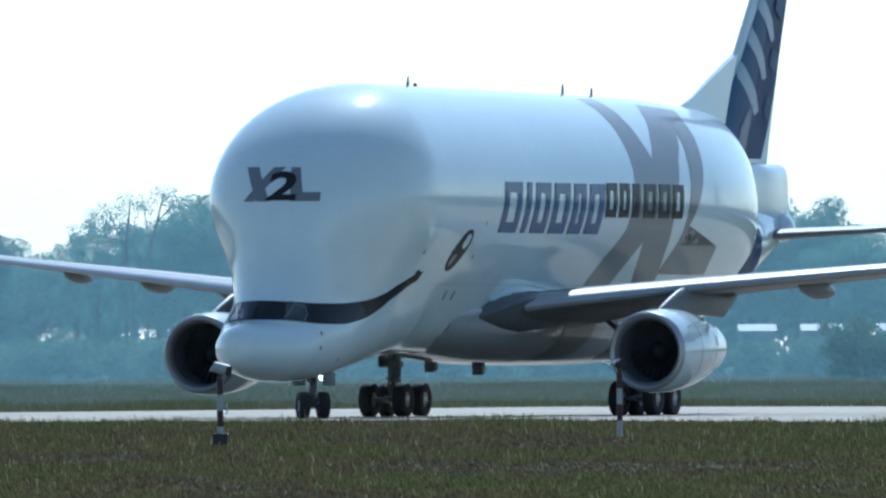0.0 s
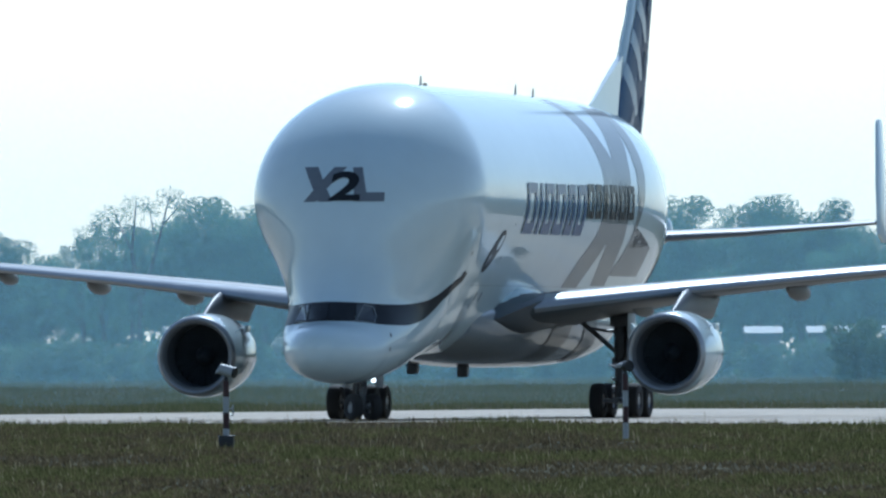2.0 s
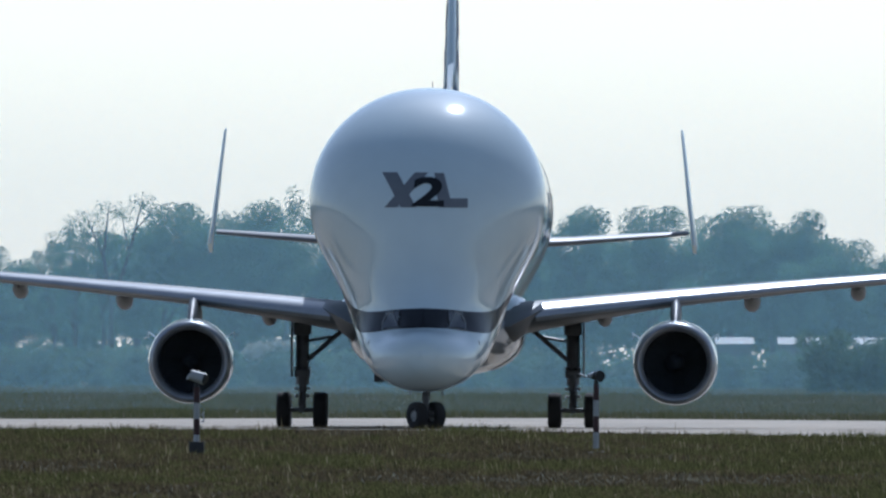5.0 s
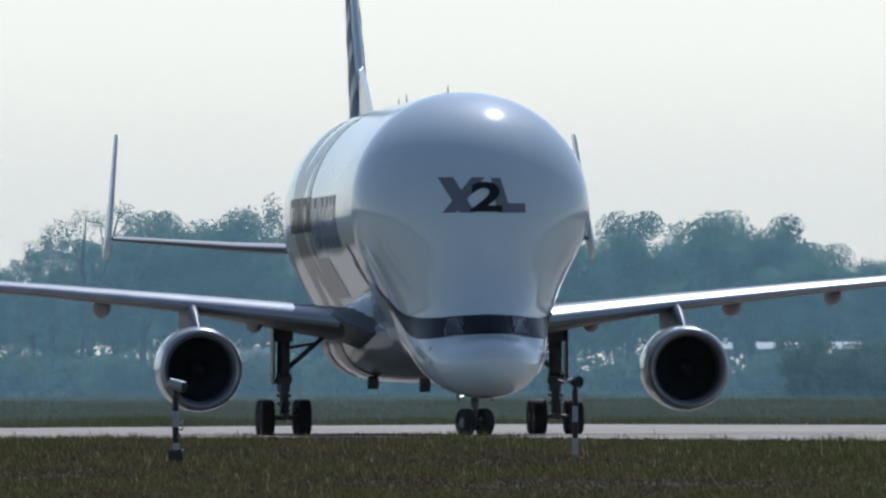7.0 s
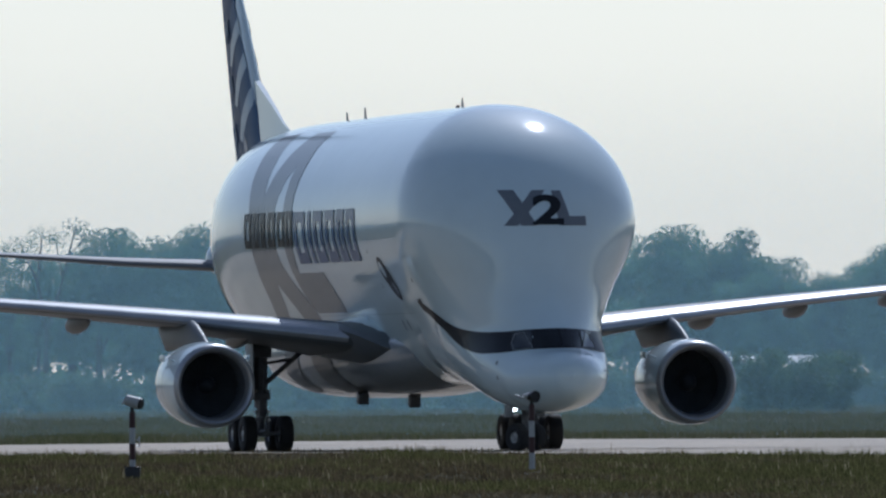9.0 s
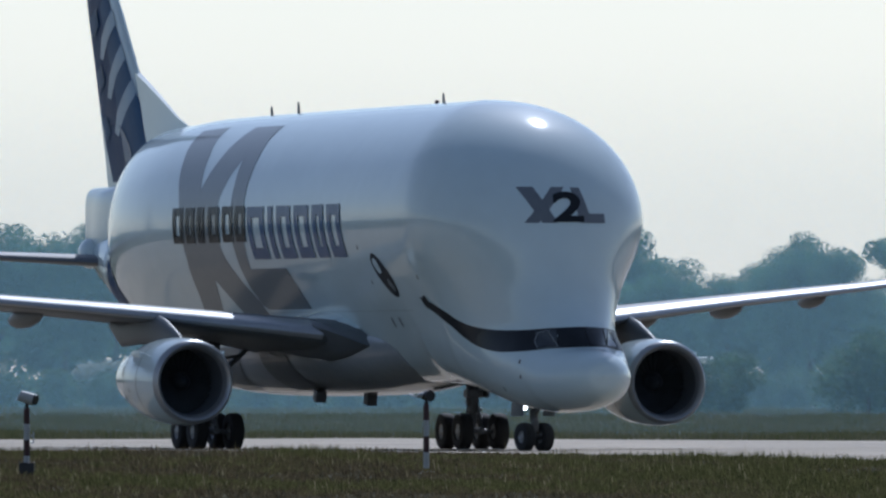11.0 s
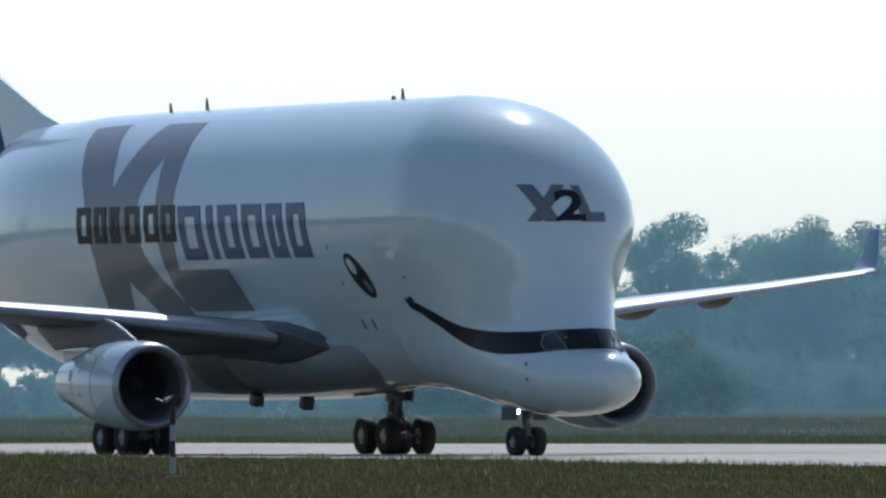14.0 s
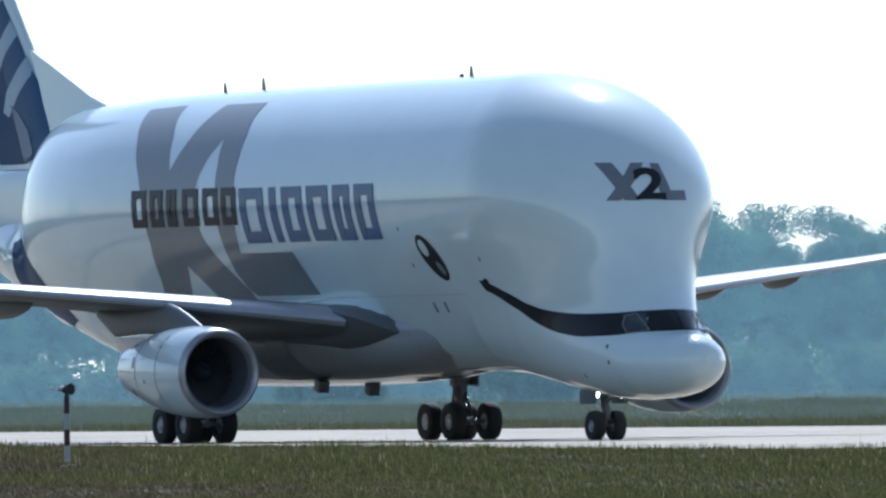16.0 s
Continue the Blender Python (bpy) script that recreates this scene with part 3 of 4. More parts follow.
for dy in (0.40, -0.40):
    WHEELS.append((wheel("nose_wheel", 0.53, 0.42, 0.22, plane, (NX, dy, 0.53)), 0.53, (NX, dy, 0.53)))
bm = bmesh.new()
tube(bm, (NX, -0.45, 0.53), (NX, 0.45, 0.53), 0.08)
tube(bm, (NX, 0, 0.5), (NX - 0.05, 0, 2.3), 0.11)
tube(bm, (NX - 0.02, 0, 1.1), (NX - 0.05, 0, 2.2), 0.15)
tube(bm, (NX - 0.1, 0, 1.3), (NX + 1.5, 0, 1.9), 0.06)
block(bm, (NX + 0.17, 0, 0.95), (0.12, 0.2, 0.45), 0.02)
block(bm, (NX + 0.16, 0, 1.62), (0.12, 1.1, 0.1), 0.02)
part("nose_gear_leg", bm, M_GEAR, plane, "grey nose landing gear leg")
for side in (1, -1):
    bm = bmesh.new()
    block(bm, (NX - 0.1, side * 0.62, 1.55), (1.3, 0.05, 0.5), 0.015)
    part("nose_gear_door", bm, M_WINGGREY, plane, "grey nose gear door")
for dy, mat in ((-0.5, M_LAMP), (0.5, M_DIM)):
    bm = bmesh.new()
    tube(bm, (NX + 0.2, dy, 1.62), (NX + 0.3, dy, 1.62), 0.10, 0.13, 14)
    lm = part("taxi_light", bm, M_GEAR, plane)
    bm = bmesh.new()
    tube(bm, (NX + 0.3, dy, 1.62), (NX + 0.33, dy, 1.62), 0.12, 0.08, 14)
    part("lamp_glass", bm, mat, lm, "glowing lamp glass")

# ---- livery and small parts ----
def painted(name, loops, mat, cast, parent, label="", lift=0.012, step=0.35, tree=None):
    """A paint field: outlines in a plane, cut into a fine net and laid on the skin."""
    bm = bmesh.new()
    for loop in loops:
        bm.faces.new([bm.verts.new((u, v, 0)) for u, v in loop])
    bmesh.ops.triangulate(bm, faces=bm.faces)
    us, vs = [p.co.x for p in bm.verts], [p.co.y for p in bm.verts]
    for axis, lo, hi in ((0, min(us), max(us)), (1, min(vs), max(vs))):
        k = lo + step
        while k < hi:
            co, no = ((k, 0, 0), (1, 0, 0)) if axis == 0 else ((0, k, 0), (0, 1, 0))
            bmesh.ops.bisect_plane(bm, geom=[*bm.verts, *bm.edges, *bm.faces], plane_co=co, plane_no=no)
            k += step
    lost = []
    for v in bm.verts:
        o, d = cast(v.co.x, v.co.y)
        hit, n, _, _ = (tree or skin).ray_cast(Vector(o), Vector(d))
        if hit is None:
            lost.append(v)
        else:
            if n.dot(Vector(d)) > 0:
                n = -n
            v.co = hit + n * lift
    bmesh.ops.delete(bm, geom=lost, context="VERTS")
    return part(name, bm, mat, parent, label)


def from_side(side):
    return lambda u, v: ((u, side * 12, v), (0, -side, 0))


def from_front(u, v):
    return (40, u, v), (-1, 0, 0)


def ring_of(cx, cz, a, b, tilt=0.0, n=28):
    t = radians(tilt)
    return [(cx + a * math.cos(k) * math.cos(t) - b * math.sin(k) * math.sin(t), cz + a * math.cos(k) * math.sin(t) + b * math.sin(k) * math.cos(t))
            for k in [2 * math.pi * i / n for i in range(n)]]


# the broad grey strokes: a cross and an angle, as they stand on each side (station, height)
STROKES = {
    -1: [[(-10.4, 12.35), (-7.3, 12.45), (-5.5, 11.25), (-4.4, 10.0), (-3.9, 11.1), (-3.6, 12.4), (-1.9, 12.4), (-0.8, 11.1), (-1.3, 10.5), (-1.7, 9.8), (-1.9, 9.15), (-1.75, 8.25), (-1.4, 7.5), (-0.5, 6.5),
          (0.66, 5.57), (1.0, 5.0), (-1.9, 5.0), (-3.65, 6.5), (-4.8, 5.0), (-7.1, 5.0), (-6.6, 5.9), (-6.1, 7.3), (-6.3, 8.8), (-7.1, 9.85), (-8.5, 11.1)],
         [(-1.9, 12.4), (0.0, 12.4), (1.0, 11.2), (1.3, 10.4), (1.45, 9.3), (1.5, 7.8), (1.4, 6.9), (5.75, 6.9), (6.4, 5.35), (1.1, 5.35), (0.66, 5.57), (0.23, 6.2), (0.15, 7.3), (-0.1, 9.15), (-0.3, 10.1), (-0.8, 11.1)]],
    1: [[(-2.9, 12.75), (-5.0, 12.8), (-4.35, 11.9), (-4.25, 11.0), (-4.5, 10.35), (-5.75, 11.25), (-7.6, 12.2), (-9.0, 12.6), (-11.0, 12.5), (-9.5, 11.5), (-7.6, 10.3), (-6.6, 9.0), (-6.2, 7.7), (-6.4, 6.6),
         (-6.75, 5.85), (-6.9, 5.3), (-4.2, 5.3), (-3.3, 7.0), (-1.7, 5.2), (1.2, 5.2), (0.35, 6.35), (-0.9, 7.45), (-1.4, 8.6), (-1.8, 9.8), (-1.95, 11.0), (-2.3, 12.0)],
        [(-11.0, 12.5), (-13.0, 12.4), (-11.9, 11.9), (-11.0, 10.95), (-10.0, 9.6), (-9.25, 8.7), (-8.2, 7.65), (-7.85, 6.85), (-12.4, 6.85), (-12.5, 5.7), (-6.95, 5.7), (-6.75, 5.85), (-7.1, 6.4), (-7.6, 7.35), (-8.1, 8.85), (-8.7, 10.3), (-9.5, 11.5)]],
}


def slanted(x0, x1, z0, z1, lean, w):
    """A hollow slanted box as four bars, or one bar where it is narrow."""
    def q(a, b, c, d):
        return [(a - lean * (c - z0), c), (b - lean * (c - z0), c), (b - lean * (d - z0), d), (a - lean * (d - z0), d)]
    if x1 - x0 < 2.2 * w:
        return [q(x0, x1, z0, z1)]
    return [q(x0, x0 + w, z0, z1), q(x1 - w, x1, z0, z1), q(x0 + w, x1 - w, z1 - w * 0.8, z1), q(x0 + w, x1 - w, z0, z0 + w * 0.8)]


# spans of the marks along the side
BLUE = ((2.4, 4.4), (4.95, 5.5), (6.0, 7.7), (8.15, 9.95), (10.4, 11.8), (12.25, 13.9))
DARK = ((-7.2, -5.95), (-5.6, -4.5), (-4.15, -3.3), (-2.75, -1.4), (-1.0, 0.3), (0.6, 1.85))
for side in (1, -1):
    for k, loop in enumerate(STROKES[side]):
        painted("grey_stroke", [loop], M_GREY, from_side(side), plane, "broad grey painted stroke", lift=0.008 + 0.006 * k, step=0.18)
    for spans, total, z0, z1, lean, w, name, mat, label in ((BLUE, 16.25, 7.26, 9.25, 0.22, 0.52, "blue_mark", M_BLUEGREY, "slate blue slanted bar mark"), (DARK, -5.3, 7.94, 9.3, 0.12, 0.38, "dark_mark", M_BLACK, "near-black slanted bar mark")):
        for x0, x1 in spans:
            if side > 0:
                x0, x1 = total - x1, total - x0
            painted(name, slanted(x0, x1, z0, z1, lean, w), mat, from_side(side), plane, label, lift=0.034, step=0.18)
    eye = painted("eye", [ring_of(17.2, 6.55, 1.0, 0.6, -45)], M_BLACK, from_side(side), plane, "black painted oval eye with white glint", lift=0.014, step=0.2)
    painted("eye_glint", [ring_of(16.87, 6.9, 0.33, 0.25, -45)], M_WHITE, from_side(side), eye, "white eye glint", lift=0.022, step=0.2)
    painted("eye_rim", [ring_of(17.57, 6.18, 0.3, 0.16, -45)], M_GREY, from_side(side), eye, "grey eye highlight", lift=0.022, step=0.2)
    for x0 in (15.35, 16.3):
        painted("cabin_window", [[(x0, 4.62), (x0 + 0.2, 4.62), (x0 + 0.2, 4.98), (x0, 4.98)]], M_GREY, from_side(side), plane, "small grey window", lift=0.012)
    for x0, z0 in ((20.9, 6.45), (15.3, 7.6), (15.4, 6.3), (27.4, 3.3), (27.5, 2.75), (25.6, 2.3)):
        painted("sensor_port", [ring_of(x0, z0, 0.06, 0.085)], M_DARKGREY, from_side(side), plane, lift=0.012)

# seams of the skin and the round end of the smile
for side in (1, -1):
    painted("smile_end", [ring_of(20.55, 5.56, 0.27, 0.2, 30)], M_BLACK, from_side(side), plane, "black rounded smile end", lift=0.014, step=0.2)
    painted("skin_seam", [[(-9.0, 5.22), (18.6, 5.22), (18.6, 5.245), (-9.0, 5.245)]], M_SEAM, from_side(side), plane, "fine grey skin seam", lift=0.007, step=0.5)

# marks on the belly fairing and vents on the nacelles
belly_tree = BVHTree.FromPolygons([v.co.copy() for v in belly.data.vertices], [tuple(p.vertices) for p in belly.data.polygons])
for side in (1, -1):
    painted("tail_stroke", [[(-16.8, 4.6), (-19.5, 6.6), (-21.5, 7.9), (-23.6, 7.6), (-23.0, 5.7), (-19.0, 4.3)]], M_NAVY, from_side(side), plane, "dark blue painted tail stroke", lift=0.02, step=0.2)
    for loop in ([(0.4, 3.9), (3.6, 3.9), (4.8, 2.3), (1.4, 2.3)], [(-4.4, 3.9), (-1.8, 3.9), (-2.6, 2.3), (-5.6, 2.3)]):
        painted("belly_stroke", [loop], M_DARKGREY, from_side(side), belly, "dark grey painted belly stroke", lift=0.035, step=0.12, tree=belly_tree)
for eng, nac, ey in NACELLES:
    for side in (1, -1):
        for x0, z0, w0, h0 in ((6.5, 2.75, 0.32, 0.42), (5.9, 1.75, 0.36, 0.26), (5.6, 3.5, 0.5, 0.14), (7.9, 2.2, 0.12, 0.12)):
            painted("vent", [[(x0, z0), (x0 + w0, z0), (x0 + w0 - 0.05, z0 + h0), (x0 - 0.05, z0 + h0)]], M_DARKGREY, lambda u, v, s=side, y=ey: ((u, y + s * 4, v), (0, -s, 0)), eng, "dark nacelle vent", lift=0.014, step=0.2, tree=nac)
        painted("cowl_band", [[(9.0, 1.3), (9.06, 1.3), (9.06, 3.9), (9.0, 3.9)]], M_GREY, lambda u, v, s=side, y=ey: ((u, y + s * 4, v), (0, -s, 0)), eng, "grey cowl seam", lift=0.012, step=0.2, tree=nac)
        painted("cowl_band", [[(6.9, 1.25), (6.96, 1.25), (6.96, 3.95), (6.9, 3.95)]], M_GREY, lambda u, v, s=side, y=ey: ((u, y + s * 4, v), (0, -s, 0)), eng, "grey cowl seam", lift=0.012, step=0.2, tree=nac)

# grey smile band and cockpit, laid round the nose
BAND = [(0, 3.84, 4.58), (12, 3.80, 4.54), (27, 3.68, 4.47), (41, 3.66, 4.46), (63, 3.78, 4.52), (85, 4.0, 4.64), (104, 4.34, 4.88), (114, 4.64, 5.14), (122, 4.90, 5.37), (129, 5.17, 5.60), (134, 5.36, 5.74)]


def around(phi, z):
    a = radians(phi)
    d = Vector((math.cos(a), math.sin(a), 0))
    return Vector((23.5, 0, z)) + d * 12, -d


def strip(name, spans, mat, parent, label, lift, rows=4):
    bm = bmesh.new()
    net = []
    for phi, lo, hi in spans:
        col = []
        for k in range(rows + 1):
            z = lo + (hi - lo) * k / rows
            o, d = around(phi, z)
            hit, n, _, _ = skin.ray_cast(o, d)
            if n.dot(d) > 0:
                n = -n
            col.append(bm.verts.new(hit + n * lift))
        net.append(col)
    for a, b in zip(net, net[1:]):
        for k in range(rows):
            bm.faces.new((a[k], b[k], b[k + 1], a[k + 1]))
    return part(name, bm, mat, parent, label)


def band(phi):
    return table(BAND, abs(phi))


smile = strip("smile_band", [(p, *band(p)) for p in np.linspace(-134, 134, 150)], M_BLACK, plane, "black painted smile running round the cockpit", 0.012)
for p0, p1 in ((-9.6, -0.4), (0.4, 9.6)):
    strip("windscreen", [(p, band(p)[0] + 0.06, band(p)[1] - 0.05) for p in np.linspace(p0, p1, 8)], M_GLASS, smile, "dark windscreen pane", 0.035)
for s_ in (-1, 1):
    strip("side_pane", [(s_ * p, band(p)[0] + 0.08, band(p)[1] - 0.07) for p in np.linspace(11.0, 20.5, 7)], M_PANE, smile, "cockpit side pane", 0.035)
    # pale outline of the rear cockpit window
    bm = bmesh.new()
    quad = [(10.9, 3.86), (19.6, 3.78), (21.2, 4.05), (19.6, 4.36), (15.0, 4.46)]
    pts = []
    for p, z in quad + quad[:1]:
        o, d = around(s_ * p, z)
        pts.append(skin.ray_cast(o, d)[0] - d * 0.06)
    for a, b in zip(pts, pts[1:]):
        tube(bm, a, b, 0.02, n=6)
    part("window_outline", bm, M_GREY, smile, "pale grey window outline")

# nose emblem: crossed bars, an angle bar and the number
def bar(ax, az, bx, bz, w):
    return [(ax - w / 2, az), (ax + w / 2, az), (bx + w / 2, bz), (bx - w / 2, bz)]


painted("emblem_bar", [bar(-1.35, 9.75, -0.62, 8.41, 0.58)], M_SLATE, from_front, plane, "dark slate crossing emblem bar", lift=0.014, step=0.25)
painted("emblem_bar", [bar(-1.28, 8.41, -0.14, 9.74, 0.5)], M_SLATE, from_front, plane, "dark slate crossing emblem bar", lift=0.017, step=0.25)
painted("emblem_angle", [[(0.34, 9.72), (0.7, 9.72), (0.95, 8.76), (1.61, 8.76), (1.61, 8.41), (0.52, 8.41)]], M_SLATE, from_front, plane, "dark slate emblem angle bar", lift=0.019, step=0.25)
font = bpy.data.curves.new("number", "FONT")
font.body, font.size, font.offset = "2", 1.75, 0.055
tmp = new("number", font)
bpy.context.view_layer.update()
me = bpy.data.meshes.new_from_object(tmp.evaluated_get(bpy.context.evaluated_depsgraph_get()))
bpy.data.objects.remove(tmp)
bm = bmesh.new()
bm.from_mesh(me)
bmesh.ops.triangulate(bm, faces=bm.faces)
for k in range(14):
    bmesh.ops.bisect_plane(bm, geom=[*bm.verts, *bm.edges, *bm.faces], plane_co=(0, 0.1 * k + 0.05, 0), plane_no=(0, 1, 0))
    bmesh.ops.bisect_plane(bm, geom=[*bm.verts, *bm.edges, *bm.faces], plane_co=(0.1 * k + 0.05, 0, 0), plane_no=(1, 0, 0))
us, vs = [v.co.x for v in bm.verts], [v.co.y for v in bm.verts]
for v in bm.verts:
    fu, fv = (v.co.x - min(us)) / (max(us) - min(us)), (v.co.y - min(vs)) / (max(vs) - min(vs))
    o, d = from_front(-0.50 + 1.2 * fu + 0.08 * fv, 8.44 + 1.12 * fv)
    hit, n, _, _ = skin.ray_cast(Vector(o), Vector(d))
    v.co = hit + (n if n.x > 0 else -n) * 0.035
part("number", bm, M_BLACK, plane, "black painted number 2")

# fin chequer
fin_tree = BVHTree.FromPolygons([v.co.copy() for v in fin.data.vertices], [tuple(p.vertices) for p in fin.data.polygons])
CHEQUER = [
    ([(-29.3, 18.7), (-32.6, 18.7), (-32.2, 17.3), (-31.0, 14.2), (-29.8, 12.1), (-28.6, 10.6), (-25.8, 10.6), (-27.2, 12.9), (-28.0, 14.3), (-28.9, 15.6)], M_NAVY),
    ([(-22.8, 11.2), (-24.3, 13.1), (-25.6, 14.3), (-26.9, 15.7), (-28.6, 17.4), (-29.6, 18.5), (-30.2, 17.6), (-28.9, 15.6), (-28.0, 14.3), (-27.2, 12.9), (-25.8, 10.6)], M_MIDBLUE),
    ([(-25.3, 14.1), (-25.9, 14.7), (-27.6, 13.4), (-28.0, 12.6), (-27.4, 12.4), (-26.4, 13.3)], M_PALEBLUE),
    ([(-26.7, 15.5), (-27.3, 16.1), (-28.7, 14.9), (-29.1, 14.0), (-28.5, 13.9), (-27.7, 14.8)], M_PALEBLUE),
    ([(-28.0, 16.9), (-28.6, 17.5), (-29.9, 16.4), (-30.2, 15.6), (-29.7, 15.5), (-28.9, 16.3)], M_PALEBLUE),
    ([(-25.0, 11.0), (-25.5, 11.9), (-26.5, 12.6), (-27.2, 12.9), (-25.8, 10.6)], M_BLUEGREY),
    ([(-28.6, 12.6), (-29.4, 13.3), (-30.2, 13.0), (-29.4, 12.2)], M_MIDBLUE),
    ([(-29.4, 14.6), (-30.0, 15.3), (-31.0, 15.0), (-30.4, 14.2)], M_MIDBLUE),
    ([(-30.2, 16.9), (-30.7, 17.6), (-31.7, 17.2), (-31.2, 16.4)], M_MIDBLUE),
]
for side in (1, -1):
    for k, (loop, mat) in enumerate(CHEQUER):
        painted("chequer_field", [loop], mat, from_side(side), fin, "blue painted fin field", lift=0.012 + 0.007 * k, step=0.14 if k < 2 else 0.3, tree=fin_tree)
    r = [[(-28.45 + a * 1.0, side * (1.15 + 0.45 * math.sin(math.pi * j / 10) ** 0.5 * max(0, math.cos(t))), 7.75 + 0.62 * math.sin(math.pi * j / 10) ** 0.5 * math.sin(t)) for t in np.linspace(0, 2 * math.pi, 20, endpoint=False)]
         for j, a in enumerate(np.linspace(0.95, -0.95, 11))]
    part("tailplane_seal", loft(r), M_WHITE, plane, "white rounded tailplane seal")

# antennas, masts and belly blades
for x, h in ((12.43, 0.38), (-5.14, 0.45), (-8.5, 0.35)):
    zt = upper(x)[0] + upper(x)[2]
    bm = loft([[(x + 0.16, 0.02, zt - 0.05), (x + 0.16, -0.02, zt - 0.05), (x - 0.16, -0.02, zt - 0.05), (x - 0.16, 0.02, zt - 0.05)],
               [(x + 0.0, 0.012, zt + h), (x + 0.0, -0.012, zt + h), (x - 0.12, -0.012, zt + h), (x - 0.12, 0.012, zt + h)]])
    part("blade_antenna", bm, M_GEAR, plane, "grey blade antenna")
bm = bmesh.new()
zt = upper(11.6)[0] + upper(11.6)[2]
tube(bm, (11.6, 0, zt - 0.05), (11.6, 0, zt + 0.12), 0.12, 0.06, 12)
part("beacon", bm, M_RED, plane, "small dark red beacon")
for x, y in ((4.2, -0.17), (4.2, -2.2)):
    bm = bmesh.new()
    block(bm, (x, y, 1.92 if y > -1 else 2.05), (0.45, 0.42, 0.42), 0.03, Euler((0, 0.25, 0)).to_quaternion())
    part("belly_blade", bm, M_GEAR, plane, "dark belly mast")

# ---- pavement ----
PAVE = [(-160, 590), (-20, 600), (-2, 606), (6, 588), (13, 552), (19, 500), (26, 470), (60, 440), (120, 400), (400, 300),
        (420, 640), (120, 730), (45, 765), (25, 800), (6, 845), (-14, 800), (-30, 760), (-160, 740)]
sheet("pavement", PAVE, M_PAVE, 0.03, "sunlit pale concrete taxiway beside dry grass", "pavement")
rnd = random.Random(7)
for k, (y0, y1) in enumerate(((612, 604), (640, 622), (672, 650), (708, 682), (745, 716), (775, 742))):
    bm = bmesh.new()
    lo, hi = [], []
    for i in range(30):
        x = -30 + 2.6 * i
        y = y0 + (y1 - y0) * i / 29 - 0.0016 * max(0, x - 5) ** 2.2 + rnd.uniform(-0.6, 0.6)
        w = rnd.uniform(0.3, 1.2)
        lo.append(bm.verts.new((x, y - w, 0.034)))
        hi.append(bm.verts.new((x, y + w, 0.034)))
    for i in range(29):
        bm.faces.new((lo[i], lo[i + 1], hi[i + 1], hi[i]))
    tagged(part("tar_joint", bm, M_TAR, smooth=False), "dark tar-filled joint across the concrete", "joint", group="tar joints", kind="structure")


def inside(x, y):
    """Whether a place lies on the pavement."""
    c = False
    for (x0, y0), (x1, y1) in zip(PAVE, PAVE[1:] + PAVE[:1]):
        if (y0 > y) != (y1 > y) and x < (x1 - x0) * (y - y0) / (y1 - y0) + x0:
            c = not c
    return c


def height(y):
    return float(np.interp(y, (835, 1000, 1250, 1315, 1345), (0, 0.45, 1.3, 1.35, 2.3)))


# ---- grass: joined blades, past counting ----
def blades(name, spots, mats, label):
    """spots: x, y, z, height, width, lean, turn, material."""
    a = np.array(spots)
    n = len(a)
    c, s = np.cos(a[:, 6]), np.sin(a[:, 6])
    v = np.zeros((n, 4, 3))
    base = a[:, :3]
    half = a[:, 4] / 2
    v[:, 0] = base + np.stack([-c * half, -s * half, 0 * c - 0.02], 1)
    v[:, 1] = base + np.stack([c * half, s * half, 0 * c - 0.02], 1)
    mid = base + np.stack([a[:, 5] * 0.35, 0 * c, a[:, 3] * 0.62], 1)
    v[:, 2] = mid + np.stack([c * half * 0.8, s * half * 0.8, 0 * c], 1)
    v[:, 3] = base + np.stack([a[:, 5], 0.1 * a[:, 5], a[:, 3]], 1)
    me = bpy.data.meshes.new(name)
    me.from_pydata(v.reshape(-1, 3).tolist(), [], [(4 * i, 4 * i + 1, 4 * i + 2, 4 * i + 3) for i in range(n)])
    for m in mats:
        me.materials.append(m)
    me.polygons.foreach_set("material_index", a[:, 7].astype(int))
    return tagged(new(name, me), label, "grass", kind="stuff")


rng = np.random.default_rng(5)
spots = []
while len(spots) < 380000:
    y = 205 * (640 / 205) ** rng.random()
    x = rng.uniform(-0.032 * y - 1.5, 0.066 * y + 1.5)
    if inside(x, y) or inside(x, y - 2.0):
        continue
    wide = noise.noise((x * 0.22, y * 0.022, 0))
    patch = wide + 0.6 * noise.noise((x * 1.1, y * 0.09, 4))
    fleck = noise.noise((x * 3.5, y * 0.3, 7))
    if rng.random() > 0.75 + 0.5 * patch:
        continue
    edge = inside(x, y + 12)
    tall = fleck > 0.05 and rng.random() < 0.022
    h = (0.06 + 0.13 * rng.random() ** 2 + 0.07 * patch) * (1.9 if tall else 1.0) * (1.6 if edge else 1.0)
    green = patch + 0.3 * min(1.0, max(-0.6, (x - 7) / 6)) + 0.25 * fleck
    pick = rng.random()
    if tall:
        kind = 2
    elif green > 0.1:
        kind = 3 if pick < 0.7 else 0
    elif green < -0.22:
        kind = 4 if pick < 0.65 else 1
    else:
        kind = 0 if pick < 0.6 else 1
    h *= min(1.0, y / 460)
    spots.append((x, y, 0, max(0.04, h), y * rng.uniform(1.7e-5, 3.6e-5), rng.uniform(-0.05, 0.05), rng.uniform(-0.6, 0.6), kind))
blades("meadow_grass", spots, [M_GRASS, M_DRY, M_SEED, M_GREEN, M_BROWN], "olive and brown meadow grass with seed heads")
spots = []
